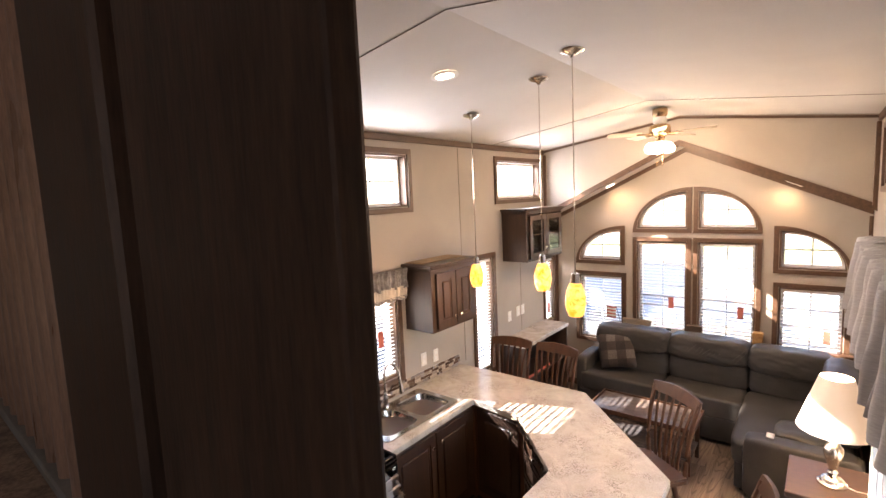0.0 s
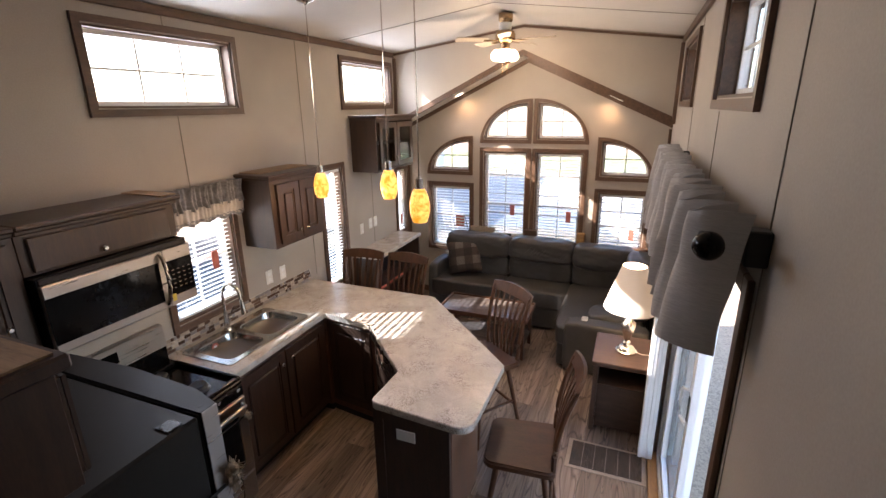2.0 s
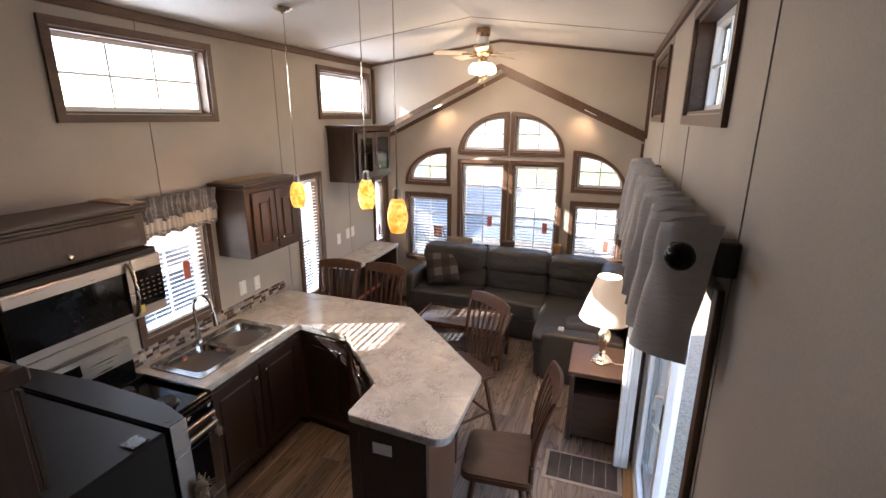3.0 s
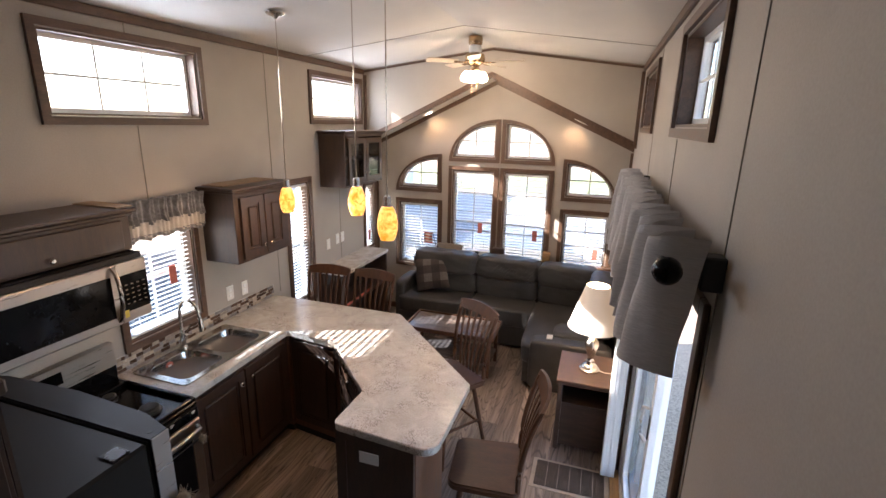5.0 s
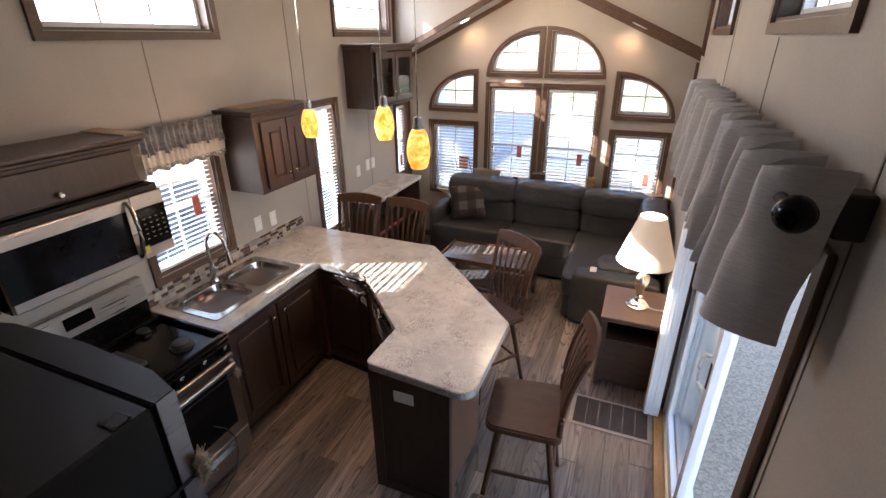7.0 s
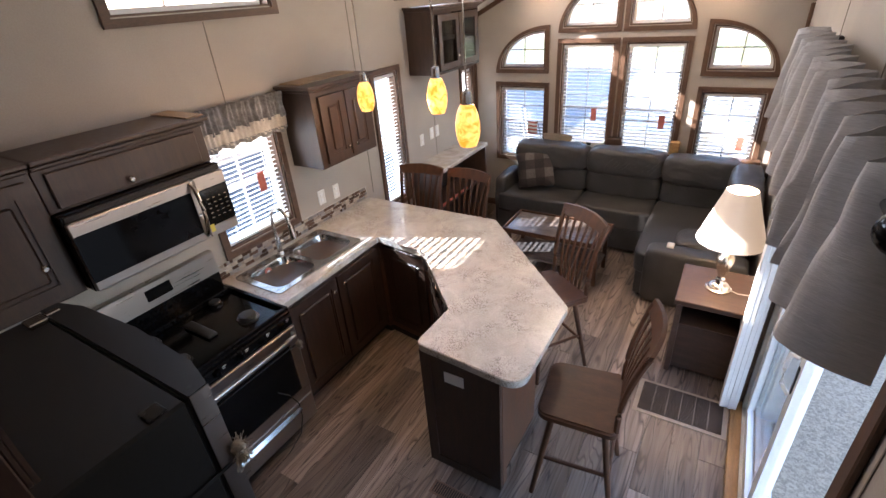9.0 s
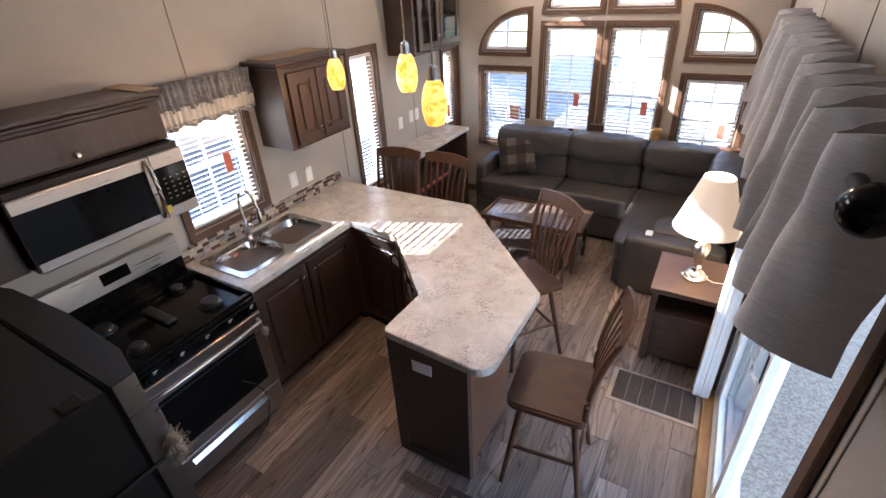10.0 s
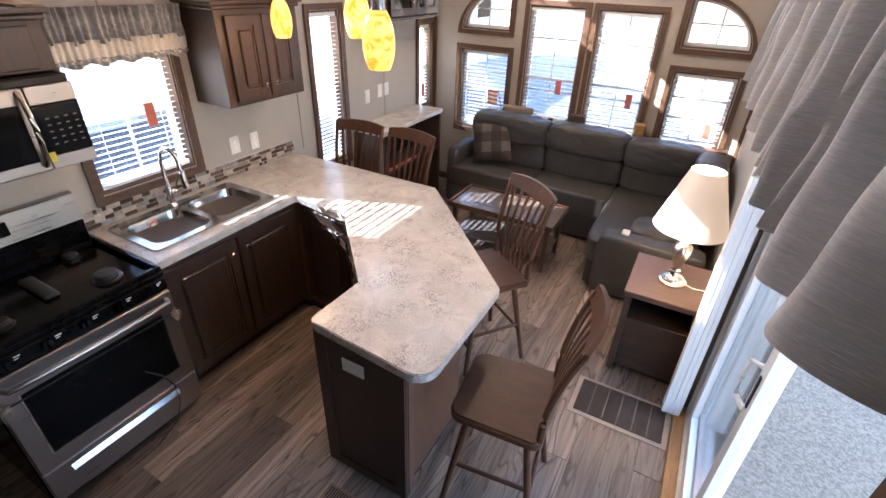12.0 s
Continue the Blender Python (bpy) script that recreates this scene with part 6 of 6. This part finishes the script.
ma = thing("floor_grille", (2.77, 3.69, 0.012), "brown ribbed floor mat with a tan border by the patio door", "mat")
part("border", boxes((2.48, 3.02, 3.535, 3.85, 0.0125, 0.018), bevel=0.002), M_TAN, ma)
mesh = None
for k in range(24):
    y = 3.562 + k * 0.011
    bm = boxes((2.51, 2.99, y, y + 0.008, 0.0185, 0.024), bevel=0.002)
    part("rib", bm, M_MAT, ma)
for k in range(1, 6):
    x = 2.51 + k * 0.08
    part("cross_wire", boxes((x, x + 0.003, 3.562, 3.823, 0.0242, 0.0255)), M_TAN, ma)

vt = thing("floor_vent", (1.75, 2.465, 0.012), "brown slotted metal floor register", "vent")
part("plate", boxes((1.615, 1.885, 2.425, 2.512, 0.0125, 0.016), bevel=0.002), M_VENT, vt)
for k in range(18):
    x = 1.632 + k * 0.0135
    # openings drawn as shadow-dark strips lying on the plate
    part("slot", boxes((x, x + 0.007, 2.437, 2.500, 0.0163, 0.0170)), M_SHADOW, vt)

rg = thing("floor_rug", (2.2, 2.3, 0.012), "dark brown floor mat with a thin tan line", "rug")
part("mat_body", boxes((1.885, 2.40, 2.215, 2.535, 0.0125, 0.020), bevel=0.003), M_RUG, rg)
part("line", boxes((1.935, 2.36, 2.488, 2.494, 0.0202, 0.0214), (1.935, 1.941, 2.23, 2.488, 0.0202, 0.0214)), M_RUGLINE, rg)

# ---- stair and sleeping loft ----
sn = thing("stair", (2.78, 1.7, 0.0), "dark wooden stair down from the loft landing", "stairs", kind="structure")
for k, (y0, y1, z) in enumerate(((YB + 0.01, 1.20, 0.98), (1.20, 1.45, 0.784), (1.45, 1.70, 0.588), (1.70, 1.95, 0.392), (1.95, 2.165, 0.196))):
    part("riser_block", boxes((2.50, XR - 0.004, y0 + 0.001, y1 - 0.001, 0.002, z - 0.028)), M_CAB, sn)
    part("tread", boxes((2.495, XR - 0.004, y0 + 0.002, y1 + 0.018, z - 0.0275, z), bevel=0.004), M_CAB, sn)
nw = thing("newel_post", (2.435, 1.70, 0.012), "dark wooden square newel post with a stepped cap", "post")
part("shaft", boxes((2.395, 2.480, 1.655, 1.740, 0.012, 1.345), bevel=0.005), M_CAB, nw)
part("cap", boxes((2.375, 2.4935, 1.635, 1.760, 1.3455, 1.375), bevel=0.006), M_CAB, nw)
part("cap_block", boxes((2.40, 2.47, 1.662, 1.733, 1.3755, 1.412), bevel=0.008), M_CAB, nw)

solid("floor_loft", boxes((0.002, 2.40, YB + 0.002, 0.846, LOFT - 0.12, LOFT - 0.015)), M_CAB, "timber floor of the sleeping loft", "floor", kind="structure")
solid("carpet_loft", boxes((0.002, 2.398, YB + 0.002, 0.764, LOFT - 0.0145, LOFT)), M_CARPET, "brown flecked loop carpet in the sleeping loft", "carpet", kind="structure")
solid("trim_loft_track", boxes((0.10, 2.055, 0.765, 0.845, LOFT - 0.014, LOFT + 0.020), bevel=0.004), M_SEAM, "grey floor track under the folding screen", "track", kind="structure")
jb = thing("loft_door_post", (2.28, 0.74, 0.0), "dark grained wooden door post with a grooved face", "post", kind="structure")
part("face", boxes((2.285, 2.545, 0.715, 0.735, 0.002, 3.09), bevel=0.004, seg=2), M_POST, jb)
part("core", boxes((2.262, 2.470, 0.7355, 0.780, 0.002, 3.08)), M_POST, jb)
part("stop", boxes((2.005, 2.250, 0.710, 0.770, LOFT + 0.001, 3.06), bevel=0.006), M_POST, jb)
ac = thing("folding_screen", (1.5, 0.74, LOFT + 0.03), "brown pleated folding door across the loft", "folding door")
for k in range(36):
    x0 = 2.05 - 0.053 * k
    q = 1 if k % 2 else -1
    row = [(x0 - 0.053 * i / 8, 0.800 - 0.024 * q * math.cos(math.pi * i / 8)) for i in range(9)]
    bm = bmesh.new()
    add_sheet(bm, row + [(u, v + 0.006) for u, v in reversed(row)], [], lambda u, v: Vector((u, v, LOFT + 0.021)), Vector((0, 0, 1.04)))
    part("panel", bm, M_FOLD, ac, smooth=50)

# ---- backsplash tiles and floor planks ----
bs = thing("backsplash", (0.001, 3.3, 0.911), "mosaic strip of beige, grey and brown tiles along the worktop", "backsplash", kind="structure")
part("bed", boxes((0.001, 0.0045, 2.552, 4.085, 0.9125, 1.017)), M_GROUT, bs)
rnd = random.Random(11)
tile_mesh = {}
for row in range(4):
    y = 2.556
    while y < 4.06:
        w = rnd.choice((0.024, 0.05, 0.05, 0.075))
        w = min(w, 4.082 - y)
        mat = rnd.choice((M_TILE_L, M_TILE_L, M_TILE_D, M_TILE_G, M_TILE_D))
        key = (round(w, 3), mat.name)
        if key not in tile_mesh:
            tile_mesh[key] = finish("tile", boxes((0.005, 0.0095, 0, w - 0.003, 0, 0.0225), bevel=0.001), mat)
        t = new("tile", tile_mesh[key])
        t.parent = bs
        t.matrix_basis = Matrix.Translation(Vector((0, y, 0.915 + row * 0.0255)) - bs.location)
        y += w

floor_ob = bpy.data.objects["floor"]
rnd = random.Random(5)
plank_mesh = {}
W, L = 0.152, 1.22
for col in range(21):
    x0, x1 = col * W, min(XR, (col + 1) * W)
    y = 0.79 - rnd.uniform(0, L)
    while y < YF:
        a, b = max(y, 0.79), min(y + L, YF)
        if b - a > 0.02:
            key = (round(x1 - x0, 3), round(b - a, 3))
            if key not in plank_mesh:
                plank_mesh[key] = finish("plank", boxes((0.0005, x1 - x0 - 0.0005, 0.0006, b - a - 0.0006, 0.0, 0.016), bevel=0.0010), M_PLANK)
            p = new("plank", plank_mesh[key])
            p.parent = floor_ob
            p.matrix_basis = Matrix.Translation((x0, a, -0.004))
        y += L
